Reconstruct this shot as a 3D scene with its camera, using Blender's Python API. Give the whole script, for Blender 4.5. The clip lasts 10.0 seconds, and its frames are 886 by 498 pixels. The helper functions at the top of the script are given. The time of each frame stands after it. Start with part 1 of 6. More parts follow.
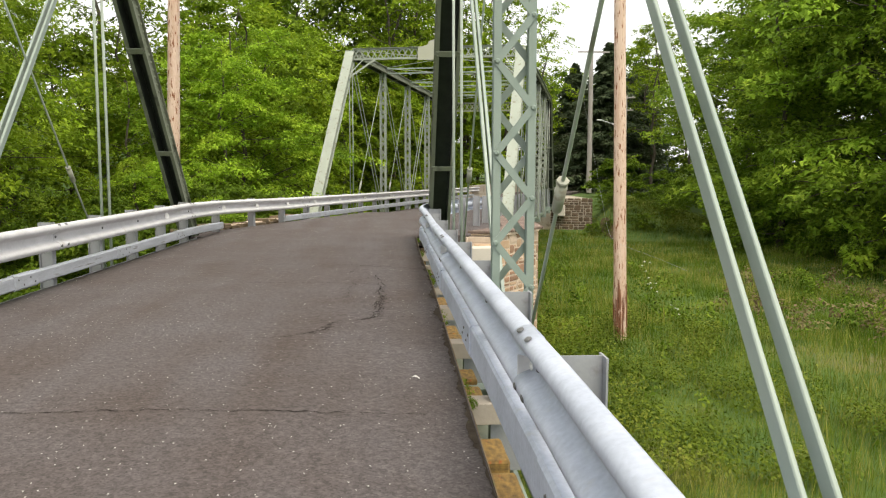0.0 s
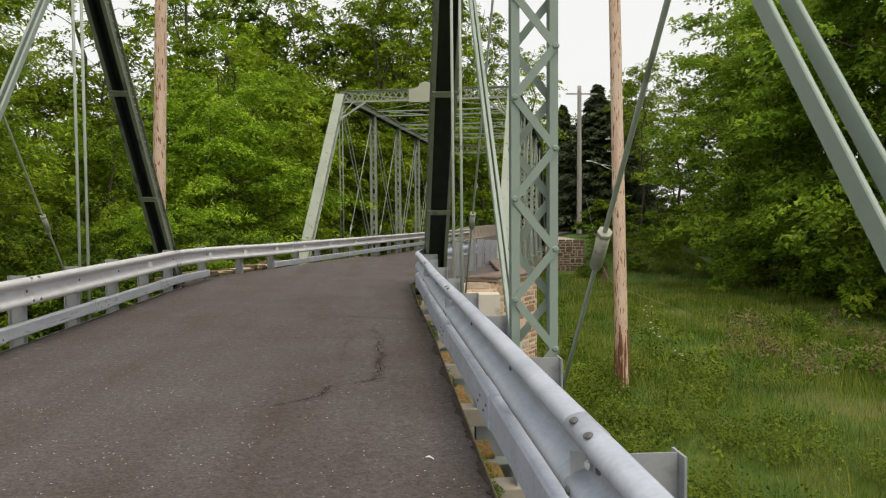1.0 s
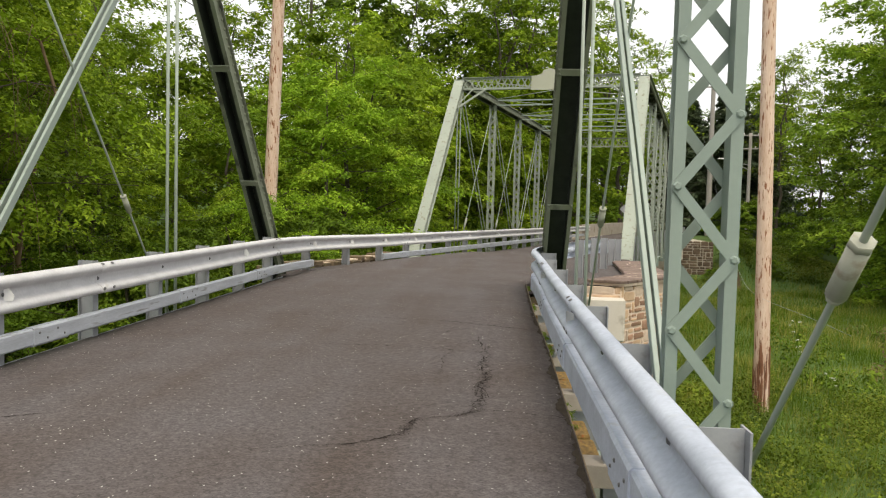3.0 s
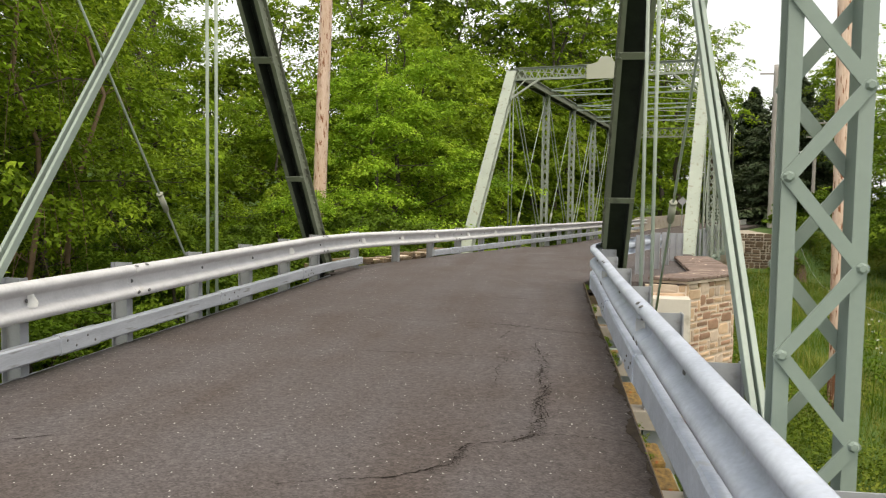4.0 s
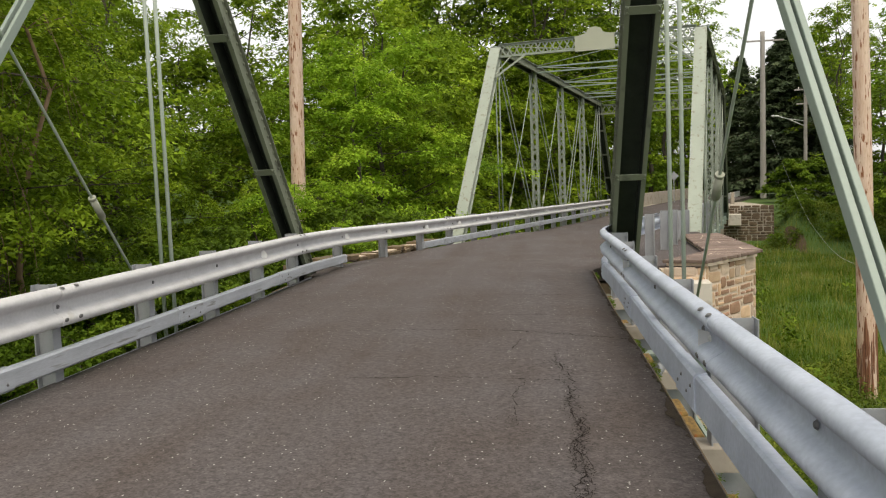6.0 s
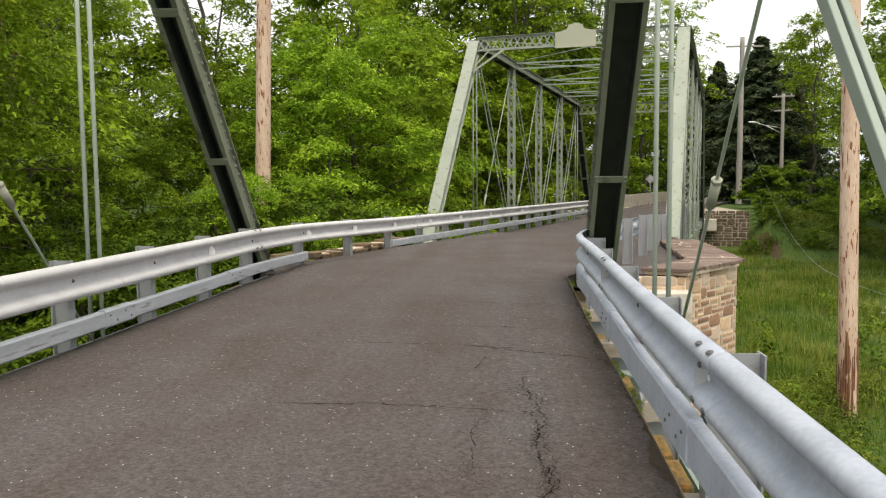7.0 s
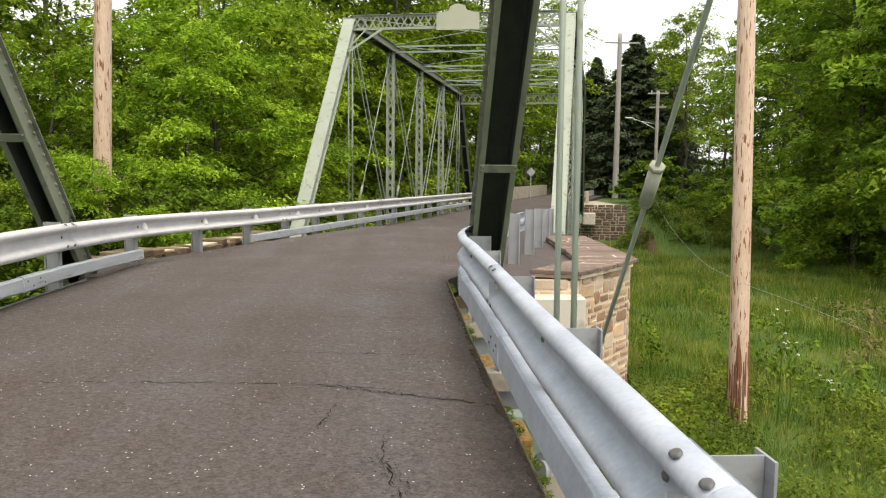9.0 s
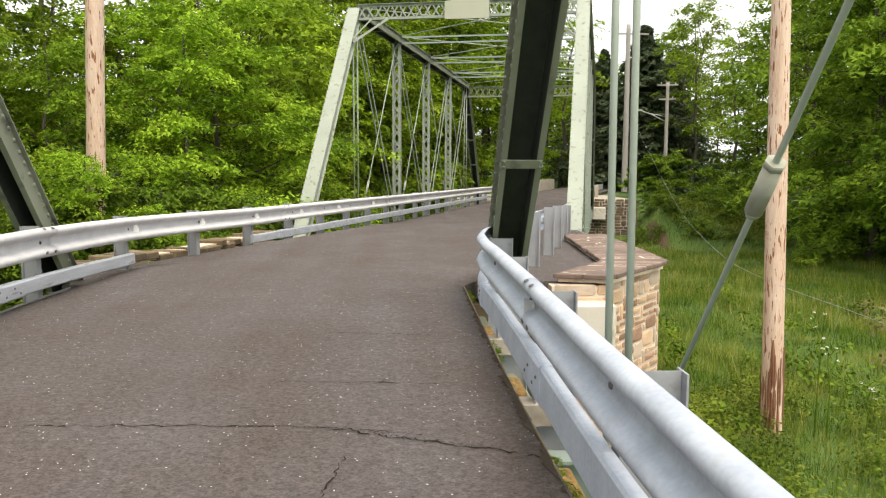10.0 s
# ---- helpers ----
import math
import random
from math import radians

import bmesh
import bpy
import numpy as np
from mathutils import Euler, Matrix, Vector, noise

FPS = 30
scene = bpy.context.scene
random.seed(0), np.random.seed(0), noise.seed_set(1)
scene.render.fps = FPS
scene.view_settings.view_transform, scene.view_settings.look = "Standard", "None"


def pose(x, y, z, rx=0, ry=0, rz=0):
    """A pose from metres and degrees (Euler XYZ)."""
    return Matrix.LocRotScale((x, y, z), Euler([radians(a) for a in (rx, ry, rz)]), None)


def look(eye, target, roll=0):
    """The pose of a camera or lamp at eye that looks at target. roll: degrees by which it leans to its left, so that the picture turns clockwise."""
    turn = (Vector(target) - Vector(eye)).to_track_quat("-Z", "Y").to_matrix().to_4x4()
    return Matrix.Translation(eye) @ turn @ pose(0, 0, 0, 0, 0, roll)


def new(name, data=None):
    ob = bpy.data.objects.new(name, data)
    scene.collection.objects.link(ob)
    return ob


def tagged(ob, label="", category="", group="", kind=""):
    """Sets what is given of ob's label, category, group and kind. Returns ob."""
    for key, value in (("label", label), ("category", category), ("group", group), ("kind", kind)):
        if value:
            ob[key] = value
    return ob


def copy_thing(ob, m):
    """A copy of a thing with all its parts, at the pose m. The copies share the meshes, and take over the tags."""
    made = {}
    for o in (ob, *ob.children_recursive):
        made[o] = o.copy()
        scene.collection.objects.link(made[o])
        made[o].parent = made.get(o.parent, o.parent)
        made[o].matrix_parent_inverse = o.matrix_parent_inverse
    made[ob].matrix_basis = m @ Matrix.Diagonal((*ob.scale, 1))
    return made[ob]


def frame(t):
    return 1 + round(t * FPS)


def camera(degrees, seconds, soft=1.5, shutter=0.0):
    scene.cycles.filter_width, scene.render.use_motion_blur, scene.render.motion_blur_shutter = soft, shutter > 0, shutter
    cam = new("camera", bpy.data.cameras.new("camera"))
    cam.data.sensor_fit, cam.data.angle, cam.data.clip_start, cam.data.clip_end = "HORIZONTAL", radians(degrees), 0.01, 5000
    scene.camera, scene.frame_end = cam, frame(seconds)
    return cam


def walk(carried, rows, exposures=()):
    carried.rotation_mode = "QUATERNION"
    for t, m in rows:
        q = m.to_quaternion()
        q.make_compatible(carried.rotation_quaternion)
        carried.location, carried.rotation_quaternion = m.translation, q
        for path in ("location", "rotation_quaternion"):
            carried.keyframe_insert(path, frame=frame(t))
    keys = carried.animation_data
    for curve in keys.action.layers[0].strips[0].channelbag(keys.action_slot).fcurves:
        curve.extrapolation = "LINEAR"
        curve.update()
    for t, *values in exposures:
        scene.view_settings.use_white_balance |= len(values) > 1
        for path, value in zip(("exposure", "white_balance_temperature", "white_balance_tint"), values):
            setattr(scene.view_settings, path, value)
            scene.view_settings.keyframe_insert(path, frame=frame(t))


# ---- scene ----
# t, x, y, z, yaw, pitch, roll
LENS = 58.08
PATH = [
    (0.0, 4.041, -9.762, 1.361, -3.19, -5.64, 0.13),
    (0.5, 3.943, -9.466, 1.390, -4.06, -3.91, -0.68),
    (1.0, 3.920, -9.109, 1.405, -4.03, -2.67, -0.36),
    (1.5, 3.924, -8.773, 1.394, -1.23, -2.25, 0.75),
    (2.0, 3.937, -8.409, 1.382, -1.56, -2.55, 1.08),
    (2.5, 3.984, -8.026, 1.369, 1.58, -2.88, 1.35),
    (4.0, 3.923, -7.048, 1.390, 8.12, -3.68, 0.89),
    (4.5, 3.882, -6.743, 1.376, 10.63, -3.99, 0.56),
    (5.0, 3.820, -6.399, 1.390, 10.00, -4.34, 0.16),
    (6.5, 3.668, -5.300, 1.377, 6.50, -4.68, -2.46),
    (7.0, 3.724, -4.884, 1.387, 5.57, -4.90, -0.38),
    (7.5, 3.768, -4.477, 1.353, 3.35, -4.96, 0.79),
    (8.0, 3.826, -4.059, 1.355, -1.69, -5.14, 1.84),
    (8.5, 3.899, -3.656, 1.368, -1.99, -5.21, 1.92),
    (9.0, 3.832, -3.217, 1.346, -2.92, -5.52, 0.62),
    (9.5, 3.785, -2.743, 1.335, -3.62, -5.86, 0.56),
    (10.0, 3.745, -2.335, 1.365, -2.56, -5.93, 0.26),
]

cam = camera(LENS, 10.0, soft=1.15, shutter=0.15)
walk(cam, [(t, pose(x, y, z, 90 + pitch, 0, yaw) @ pose(0, 0, 0, 0, 0, roll)) for t, x, y, z, yaw, pitch, roll in PATH],
     exposures=[(0.0, 0.5), (1.0, -0.12), (2.0, -0.03), (2.5, 0.12), (4.0, 0.32), (4.5, 0.14), (5.0, 0.1), (6.5, 0.08), (7.5, 0.47), (8.0, 0.42), (8.5, 0.42), (9.0, 0.5), (10.0, 0.7)])

# ---- daylight: a bright overcast evening ----
world = bpy.data.worlds.new("sky")
scene.world = world
world.use_nodes = True
wn, wl = world.node_tree.nodes, world.node_tree.links
sky = wn.new("ShaderNodeTexSky")
sky.sky_type, sky.sun_disc = "NISHITA", False
sky.sun_elevation, sky.sun_rotation = radians(62), radians(162)
sky.air_density, sky.dust_density = 1.0, 4.0
grey = wn.new("ShaderNodeHueSaturation")
grey.inputs["Saturation"].default_value = 0.22
veil = wn.new("ShaderNodeMix")
veil.data_type = "RGBA"
veil.inputs["Factor"].default_value = 0.55
veil.inputs[7].default_value = (9.4, 9.3, 8.9, 1)
wl.new(sky.outputs["Color"], grey.inputs["Color"])
wl.new(grey.outputs["Color"], veil.inputs[6])
wl.new(veil.outputs[2], wn["Background"].inputs["Color"])
wn["Background"].inputs["Strength"].default_value = 0.15
sun = new("sun", bpy.data.lights.new("sun", "SUN"))
sun.data.energy, sun.data.angle, sun.data.color = 2.1, radians(40), (1.0, 0.87, 0.64)
sun.matrix_world = look((6, -19, 38), (0, 0, 0))


# ---- materials ----
def nodes_of(name):
    m = bpy.data.materials.new(name)
    m.use_nodes = True
    return m, m.node_tree.nodes, m.node_tree.links, m.node_tree.nodes["Principled BSDF"]


def surface(name, c1, c2, scale=6.0, rough=0.7, metal=0.0, fine=60.0, bump=0.25, c3=None, spots=0.6, spotscale=2.5, vary=0.0, island=False, stretch=(1, 1, 1), dist=0.01, spec=0.5, coord="Object", wb=1.6, wg=0.5, soft_spot=0.1, offset=0.55):
    """Two-scale variation: broad tone, fine grain with relief, and optional stains of a third colour."""
    m, n, l, b = nodes_of(name)
    tc = n.new("ShaderNodeTexCoord")
    mp = n.new("ShaderNodeMapping")
    mp.inputs["Scale"].default_value = stretch
    l.new(tc.outputs[coord], mp.inputs["Vector"])
    broad, grain = n.new("ShaderNodeTexNoise"), n.new("ShaderNodeTexNoise")
    broad.inputs["Scale"].default_value, broad.inputs["Detail"].default_value = scale, 6
    grain.inputs["Scale"].default_value, grain.inputs["Detail"].default_value = fine, 4
    for t in (broad, grain):
        l.new(mp.outputs["Vector"], t.inputs["Vector"])
    mix = n.new("ShaderNodeMix")
    mix.data_type = "RGBA"
    mix.inputs[6].default_value, mix.inputs[7].default_value = (*c1, 1), (*c2, 1)
    add = n.new("ShaderNodeMath")
    add.operation = "MULTIPLY_ADD"
    add.inputs[1].default_value, add.inputs[2].default_value = wg, 0.0
    l.new(grain.outputs["Fac"], add.inputs[0])
    add2 = n.new("ShaderNodeMath")
    add2.operation = "MULTIPLY_ADD"
    add2.inputs[1].default_value = wb
    l.new(broad.outputs["Fac"], add2.inputs[0])
    sub = n.new("ShaderNodeMath")
    sub.operation = "SUBTRACT"
    sub.inputs[1].default_value = offset
    l.new(add.outputs[0], add2.inputs[2])
    l.new(add2.outputs[0], sub.inputs[0])
    sub.use_clamp = True
    l.new(sub.outputs[0], mix.inputs["Factor"])
    colour = mix.outputs[2]
    if c3 is not None:
        sp = n.new("ShaderNodeTexNoise")
        sp.inputs["Scale"].default_value, sp.inputs["Detail"].default_value = spotscale, 8
        l.new(mp.outputs["Vector"], sp.inputs["Vector"])
        rp = n.new("ShaderNodeValToRGB")
        rp.color_ramp.elements[0].position, rp.color_ramp.elements[1].position = spots, spots + soft_spot
        l.new(sp.outputs["Fac"], rp.inputs["Fac"])
        m3 = n.new("ShaderNodeMix")
        m3.data_type = "RGBA"
        m3.inputs[7].default_value = (*c3, 1)
        l.new(rp.outputs["Color"], m3.inputs["Factor"])
        l.new(colour, m3.inputs[6])
        colour = m3.outputs[2]
    if vary:
        hs = n.new("ShaderNodeHueSaturation")
        if island:
            src = n.new("ShaderNodeNewGeometry").outputs["Random Per Island"]
        else:
            src = n.new("ShaderNodeObjectInfo").outputs["Random"]
        mr = n.new("ShaderNodeMapRange")
        mr.inputs["To Min"].default_value, mr.inputs["To Max"].default_value = 1 - vary, 1 + vary
        l.new(src, mr.inputs["Value"])
        l.new(mr.outputs["Result"], hs.inputs["Value"])
        l.new(colour, hs.inputs["Color"])
        colour = hs.outputs["Color"]
    l.new(colour, b.inputs["Base Color"])
    b.inputs["Roughness"].default_value, b.inputs["Metallic"].default_value = rough, metal
    b.inputs["Specular IOR Level"].default_value = spec
    if bump:
        bp = n.new("ShaderNodeBump")
        bp.inputs["Strength"].default_value, bp.inputs["Distance"].default_value = bump, dist
        l.new(grain.outputs["Fac"], bp.inputs["Height"])
        l.new(bp.outputs["Normal"], b.inputs["Normal"])
    return m


def leaf_material(name, dark, light, yellow, glow=0.35):
    """Leaves that differ leaf by leaf and let some light through."""
    m, n, l, b = nodes_of(name)
    geo = n.new("ShaderNodeNewGeometry")
    ob = n.new("ShaderNodeObjectInfo")
    tc = n.new("ShaderNodeTexCoord")
    ns = n.new("ShaderNodeTexNoise")
    ns.inputs["Scale"].default_value = 0.8
    l.new(tc.outputs["Object"], ns.inputs["Vector"])
    # dark and yellow patches also imitate shaded hollows and sunlit leaf clumps
    rp = n.new("ShaderNodeValToRGB")
    e = rp.color_ramp.elements
    e[0].color, e[1].color = (*dark, 1), (*yellow, 1)
    e.new(0.55).color = (*light, 1)
    ma = n.new("ShaderNodeMath")
    ma.operation = "MULTIPLY_ADD"
    ma.inputs[1].default_value = 0.36
    l.new(geo.outputs["Random Per Island"], ma.inputs[0])
    mb = n.new("ShaderNodeMath")
    mb.operation = "MULTIPLY_ADD"
    mb.inputs[1].default_value, mb.inputs[2].default_value = 1.7, -0.52
    l.new(ns.outputs["Fac"], mb.inputs[0])
    l.new(mb.outputs[0], ma.inputs[2])
    l.new(ma.outputs[0], rp.inputs["Fac"])
    hs = n.new("ShaderNodeHueSaturation")
    mr = n.new("ShaderNodeMapRange")
    mr.inputs["To Min"].default_value, mr.inputs["To Max"].default_value = 0.75, 1.25
    l.new(ob.outputs["Random"], mr.inputs["Value"])
    l.new(mr.outputs["Result"], hs.inputs["Value"])
    l.new(rp.outputs["Color"], hs.inputs["Color"])
    l.new(hs.outputs["Color"], b.inputs["Base Color"])
    b.inputs["Roughness"].default_value = 0.65
    b.inputs["Specular IOR Level"].default_value = 0.12
    tr = n.new("ShaderNodeBsdfTranslucent")
    l.new(hs.outputs["Color"], tr.inputs["Color"])
    mx = n.new("ShaderNodeMixShader")
    mx.inputs["Fac"].default_value = glow
    l.new(b.outputs["BSDF"], mx.inputs[1])
    l.new(tr.outputs["BSDF"], mx.inputs[2])
    l.new(mx.outputs["Shader"], n["Material Output"].inputs["Surface"])
    return m




def asphalt_material():
    """Worn asphalt: stone chips of differing tone, a few bright ones, and broad brown and grey drifts."""
    m, n, l, b = nodes_of("asphalt")
    tc = n.new("ShaderNodeTexCoord")
    chip, drift, fine = n.new("ShaderNodeTexVoronoi"), n.new("ShaderNodeTexNoise"), n.new("ShaderNodeTexNoise")
    chip.inputs["Scale"].default_value = 85
    drift.inputs["Scale"].default_value, drift.inputs["Detail"].default_value = 0.9, 5
    fine.inputs["Scale"].default_value, fine.inputs["Detail"].default_value = 22, 6
    for t in (chip, drift, fine):
        l.new(tc.outputs["Object"], t.inputs["Vector"])
    tone = n.new("ShaderNodeValToRGB")
    e = tone.color_ramp.elements
    e[0].position, e[0].color = 0.3, (0.082, 0.065, 0.059, 1)
    e[1].position, e[1].color = 0.7, (0.112, 0.1, 0.103, 1)
    mp = n.new("ShaderNodeMapping")
    mp.inputs["Scale"].default_value = (1.0, 0.09, 1.0)
    track = n.new("ShaderNodeTexNoise")
    track.inputs["Scale"].default_value, track.inputs["Detail"].default_value = 1.5, 4
    l.new(tc.outputs["Object"], mp.inputs["Vector"])
    l.new(mp.outputs["Vector"], track.inputs["Vector"])
    both_ = n.new("ShaderNodeMath")
    both_.operation = "MULTIPLY_ADD"
    both_.inputs[1].default_value = 0.7
    sh = n.new("ShaderNodeMath")
    sh.operation = "MULTIPLY_ADD"
    sh.inputs[1].default_value, sh.inputs[2].default_value = 0.6, -0.15
    l.new(drift.outputs["Fac"], sh.inputs[0])
    l.new(track.outputs["Fac"], both_.inputs[0])
    l.new(sh.outputs[0], both_.inputs[2])
    l.new(both_.outputs[0], tone.inputs["Fac"])
    sep = n.new("ShaderNodeSeparateColor")
    l.new(chip.outputs["Color"], sep.inputs["Color"])
    mr = n.new("ShaderNodeMapRange")
    mr.inputs["To Min"].default_value, mr.inputs["To Max"].default_value = 0.7, 1.3
    l.new(sep.outputs["Red"], mr.inputs["Value"])
    mf = n.new("ShaderNodeMapRange")
    mf.inputs["From Min"].default_value, mf.inputs["From Max"].default_value = 0.3, 0.7
    mf.inputs["To Min"].default_value, mf.inputs["To Max"].default_value = 0.8, 1.2
    l.new(fine.outputs["Fac"], mf.inputs["Value"])
    mul = n.new("ShaderNodeMath")
    mul.operation = "MULTIPLY"
    l.new(mr.outputs["Result"], mul.inputs[0])
    l.new(mf.outputs["Result"], mul.inputs[1])
    hs = n.new("ShaderNodeHueSaturation")
    l.new(tone.outputs["Color"], hs.inputs["Color"])
    l.new(mul.outputs[0], hs.inputs["Value"])
    big = n.new("ShaderNodeTexVoronoi")
    big.inputs["Scale"].default_value = 46
    l.new(tc.outputs["Object"], big.inputs["Vector"])
    sep2 = n.new("ShaderNodeSeparateColor")
    l.new(big.outputs["Color"], sep2.inputs["Color"])
    rare = n.new("ShaderNodeMath")
    rare.operation = "GREATER_THAN"
    rare.inputs[1].default_value = 0.955
    l.new(sep2.outputs["Green"], rare.inputs[0])
    near_ = n.new("ShaderNodeMath")
    near_.operation = "LESS_THAN"
    near_.inputs[1].default_value = 0.22
    l.new(big.outputs["Distance"], near_.inputs[0])
    both = n.new("ShaderNodeMath")
    both.operation = "MULTIPLY"
    l.new(rare.outputs[0], both.inputs[0])
    l.new(near_.outputs[0], both.inputs[1])
    mix = n.new("ShaderNodeMix")
    mix.data_type = "RGBA"
    mix.inputs[7].default_value = (0.62, 0.6, 0.57, 1)
    l.new(both.outputs[0], mix.inputs["Factor"])
    l.new(hs.outputs["Color"], mix.inputs[6])
    l.new(mix.outputs[2], b.inputs["Base Color"])
    b.inputs["Roughness"].default_value = 0.93
    b.inputs["Specular IOR Level"].default_value = 0.25
    bp = n.new("ShaderNodeBump")
    bp.inputs["Strength"].default_value, bp.inputs["Distance"].default_value = 0.8, 0.006
    l.new(sep.outputs["Red"], bp.inputs["Height"])
    l.new(bp.outputs["Normal"], b.inputs["Normal"])
    return m


M_ASPHALT = asphalt_material()
M_CRACK = surface("crack_tar", (0.02, 0.017, 0.016), (0.036, 0.031, 0.028), fine=90, rough=1.0, spec=0.0)
M_BOLT = surface("dark_bolt", (0.12, 0.12, 0.125), (0.2, 0.2, 0.2), fine=60, rough=0.6, metal=0.4)
M_ZINC = surface("galvanised_steel", (0.4, 0.44, 0.53), (0.59, 0.635, 0.745), scale=4, fine=38, rough=0.56, metal=0.15, bump=0.14, wg=1.1, wb=1.5, offset=0.8, c3=(0.47, 0.48, 0.5), spots=0.64, spotscale=9, soft_spot=0.2)
M_ZINCPALE = surface("chalky_zinc", (0.5, 0.5, 0.515), (0.66, 0.655, 0.67), scale=4, fine=38, rough=0.68, metal=0.05, bump=0.12, wg=1.0, wb=1.5, offset=0.75, c3=(0.4, 0.37, 0.32), spots=0.66, spotscale=5, soft_spot=0.2)
M_ZINCDULL = surface("weathered_zinc", (0.27, 0.28, 0.3), (0.38, 0.39, 0.41), scale=4, fine=45, rough=0.62, metal=0.25, bump=0.12, c3=(0.2, 0.19, 0.18), spots=0.63, spotscale=5, stretch=(1, 0.3, 1))
M_ZINCOLD = surface("streaked_old_zinc", (0.35, 0.37, 0.41), (0.56, 0.59, 0.65), scale=3, fine=45, rough=0.6, metal=0.25, bump=0.12, c3=(0.26, 0.26, 0.26), spots=0.6, spotscale=6, stretch=(4, 0.35, 4), wg=0.9, wb=1.6, offset=0.75)
M_GREEN = surface("sage_green_paint", (0.21, 0.265, 0.235), (0.27, 0.325, 0.285), scale=1.5, fine=35, rough=0.48, bump=0.06, c3=(0.2, 0.23, 0.18), spots=0.64, spotscale=3)
# dark green with grime spots; its dark tone also stands in for shade
M_GREENDARK = surface("grimy_shaded_green", (0.19, 0.21, 0.155), (0.25, 0.27, 0.2), scale=2, fine=40, rough=0.6, bump=0.1, c3=(0.1, 0.105, 0.08), spots=0.6, spotscale=3)
M_GREENPALE = surface("pale_green_paint", (0.25, 0.285, 0.24), (0.33, 0.365, 0.31), scale=1.5, fine=30, rough=0.6, bump=0.08, c3=(0.2, 0.19, 0.14), spots=0.59, spotscale=9)
M_EYEBAR = surface("chalked_green_paint", (0.25, 0.305, 0.27), (0.32, 0.375, 0.33), scale=1.5, fine=35, rough=0.48, bump=0.06, c3=(0.22, 0.25, 0.2), spots=0.66, spotscale=3)
M_BOARD = surface("buff_board_paint", (0.36, 0.37, 0.29), (0.41, 0.42, 0.335), scale=1.5, fine=30, rough=0.6, bump=0.05)
M_SLEEVE = surface("bare_sleeve", (0.27, 0.28, 0.22), (0.4, 0.4, 0.33), scale=6, fine=40, rough=0.7, bump=0.2, c3=(0.2, 0.15, 0.1), spots=0.62, spotscale=8)
M_RODPALE = surface("pale_rod_paint", (0.36, 0.41, 0.355), (0.46, 0.51, 0.45), scale=2, fine=35, rough=0.5, bump=0.06, c3=(0.25, 0.26, 0.2), spots=0.62, spotscale=5)
# near-black green: shade inside the hollow members, put into the colour
M_BLACK = surface("shade_dark_web", (0.026, 0.034, 0.025), (0.05, 0.063, 0.046), fine=30, rough=0.8, bump=0.1)
M_POLE = surface("weathered_pole_wood", (0.46, 0.29, 0.2), (0.72, 0.58, 0.48), scale=1.6, fine=14, rough=0.85, bump=0.7, c3=(0.22, 0.085, 0.035), spots=0.59, spotscale=8, stretch=(3.4, 3.4, 0.5), soft_spot=0.025, wg=1.0, wb=1.5, offset=0.75)
M_POLEBARK = surface("dark_peeling_bark", (0.1, 0.04, 0.02), (0.28, 0.13, 0.07), scale=5, fine=30, rough=0.9, bump=0.8, stretch=(3.4, 3.4, 0.4), wb=2.2, offset=0.8)
M_POLEGREY = surface("grey_pole_wood", (0.27, 0.25, 0.235), (0.38, 0.36, 0.34), scale=3, fine=50, rough=0.9, bump=0.4, stretch=(3, 3, 0.3))
M_STONE = surface("buff_sandstone", (0.42, 0.28, 0.175), (0.58, 0.425, 0.285), scale=5, fine=40, rough=0.9, bump=0.6, c3=(0.3, 0.17, 0.1), spots=0.6, spotscale=3, vary=0.3)
M_STONEB = surface("rust_brown_sandstone", (0.24, 0.135, 0.085), (0.37, 0.235, 0.155), scale=5, fine=40, rough=0.9, bump=0.6, vary=0.25)
M_STONEC = surface("pale_sandstone", (0.46, 0.355, 0.27), (0.6, 0.485, 0.385), scale=5, fine=40, rough=0.9, bump=0.6, vary=0.2)
M_STONEDARK = surface("damp_stone", (0.085, 0.06, 0.04), (0.17, 0.12, 0.08), scale=4, fine=35, rough=0.95, bump=0.6, vary=0.3)
M_MORTAR = surface("pale_mortar", (0.58, 0.47, 0.37), (0.7, 0.585, 0.475), scale=6, fine=80, rough=0.95, bump=0.4)
M_RUBBLE = surface("mossy_rubble", (0.085, 0.062, 0.038), (0.23, 0.17, 0.105), scale=6, fine=40, rough=0.95, bump=0.8, c3=(0.09, 0.12, 0.035), spots=0.6, spotscale=4, vary=0.35)
M_CAP = surface("red_brown_flagstone", (0.115, 0.08, 0.066), (0.215, 0.155, 0.13), scale=4, fine=40, rough=0.85, bump=0.7, c3=(0.3, 0.24, 0.19), spots=0.64, spotscale=5, vary=0.2)
M_CONC = surface("pale_concrete", (0.5, 0.46, 0.4), (0.62, 0.58, 0.52), scale=2, fine=50, rough=0.9, bump=0.3, c3=(0.38, 0.34, 0.28), spots=0.6)
M_OLDCONC = surface("stained_concrete", (0.33, 0.29, 0.24), (0.46, 0.41, 0.35), scale=2, fine=40, rough=0.9, bump=0.3, c3=(0.24, 0.2, 0.15), spots=0.58)
M_RUST = surface("orange_timber", (0.12, 0.075, 0.03), (0.34, 0.21, 0.055), scale=7, fine=40, rough=0.9, bump=0.4, c3=(0.36, 0.1, 0.025), spots=0.62, spotscale=3, wb=2.4, offset=0.95, coord="Generated")
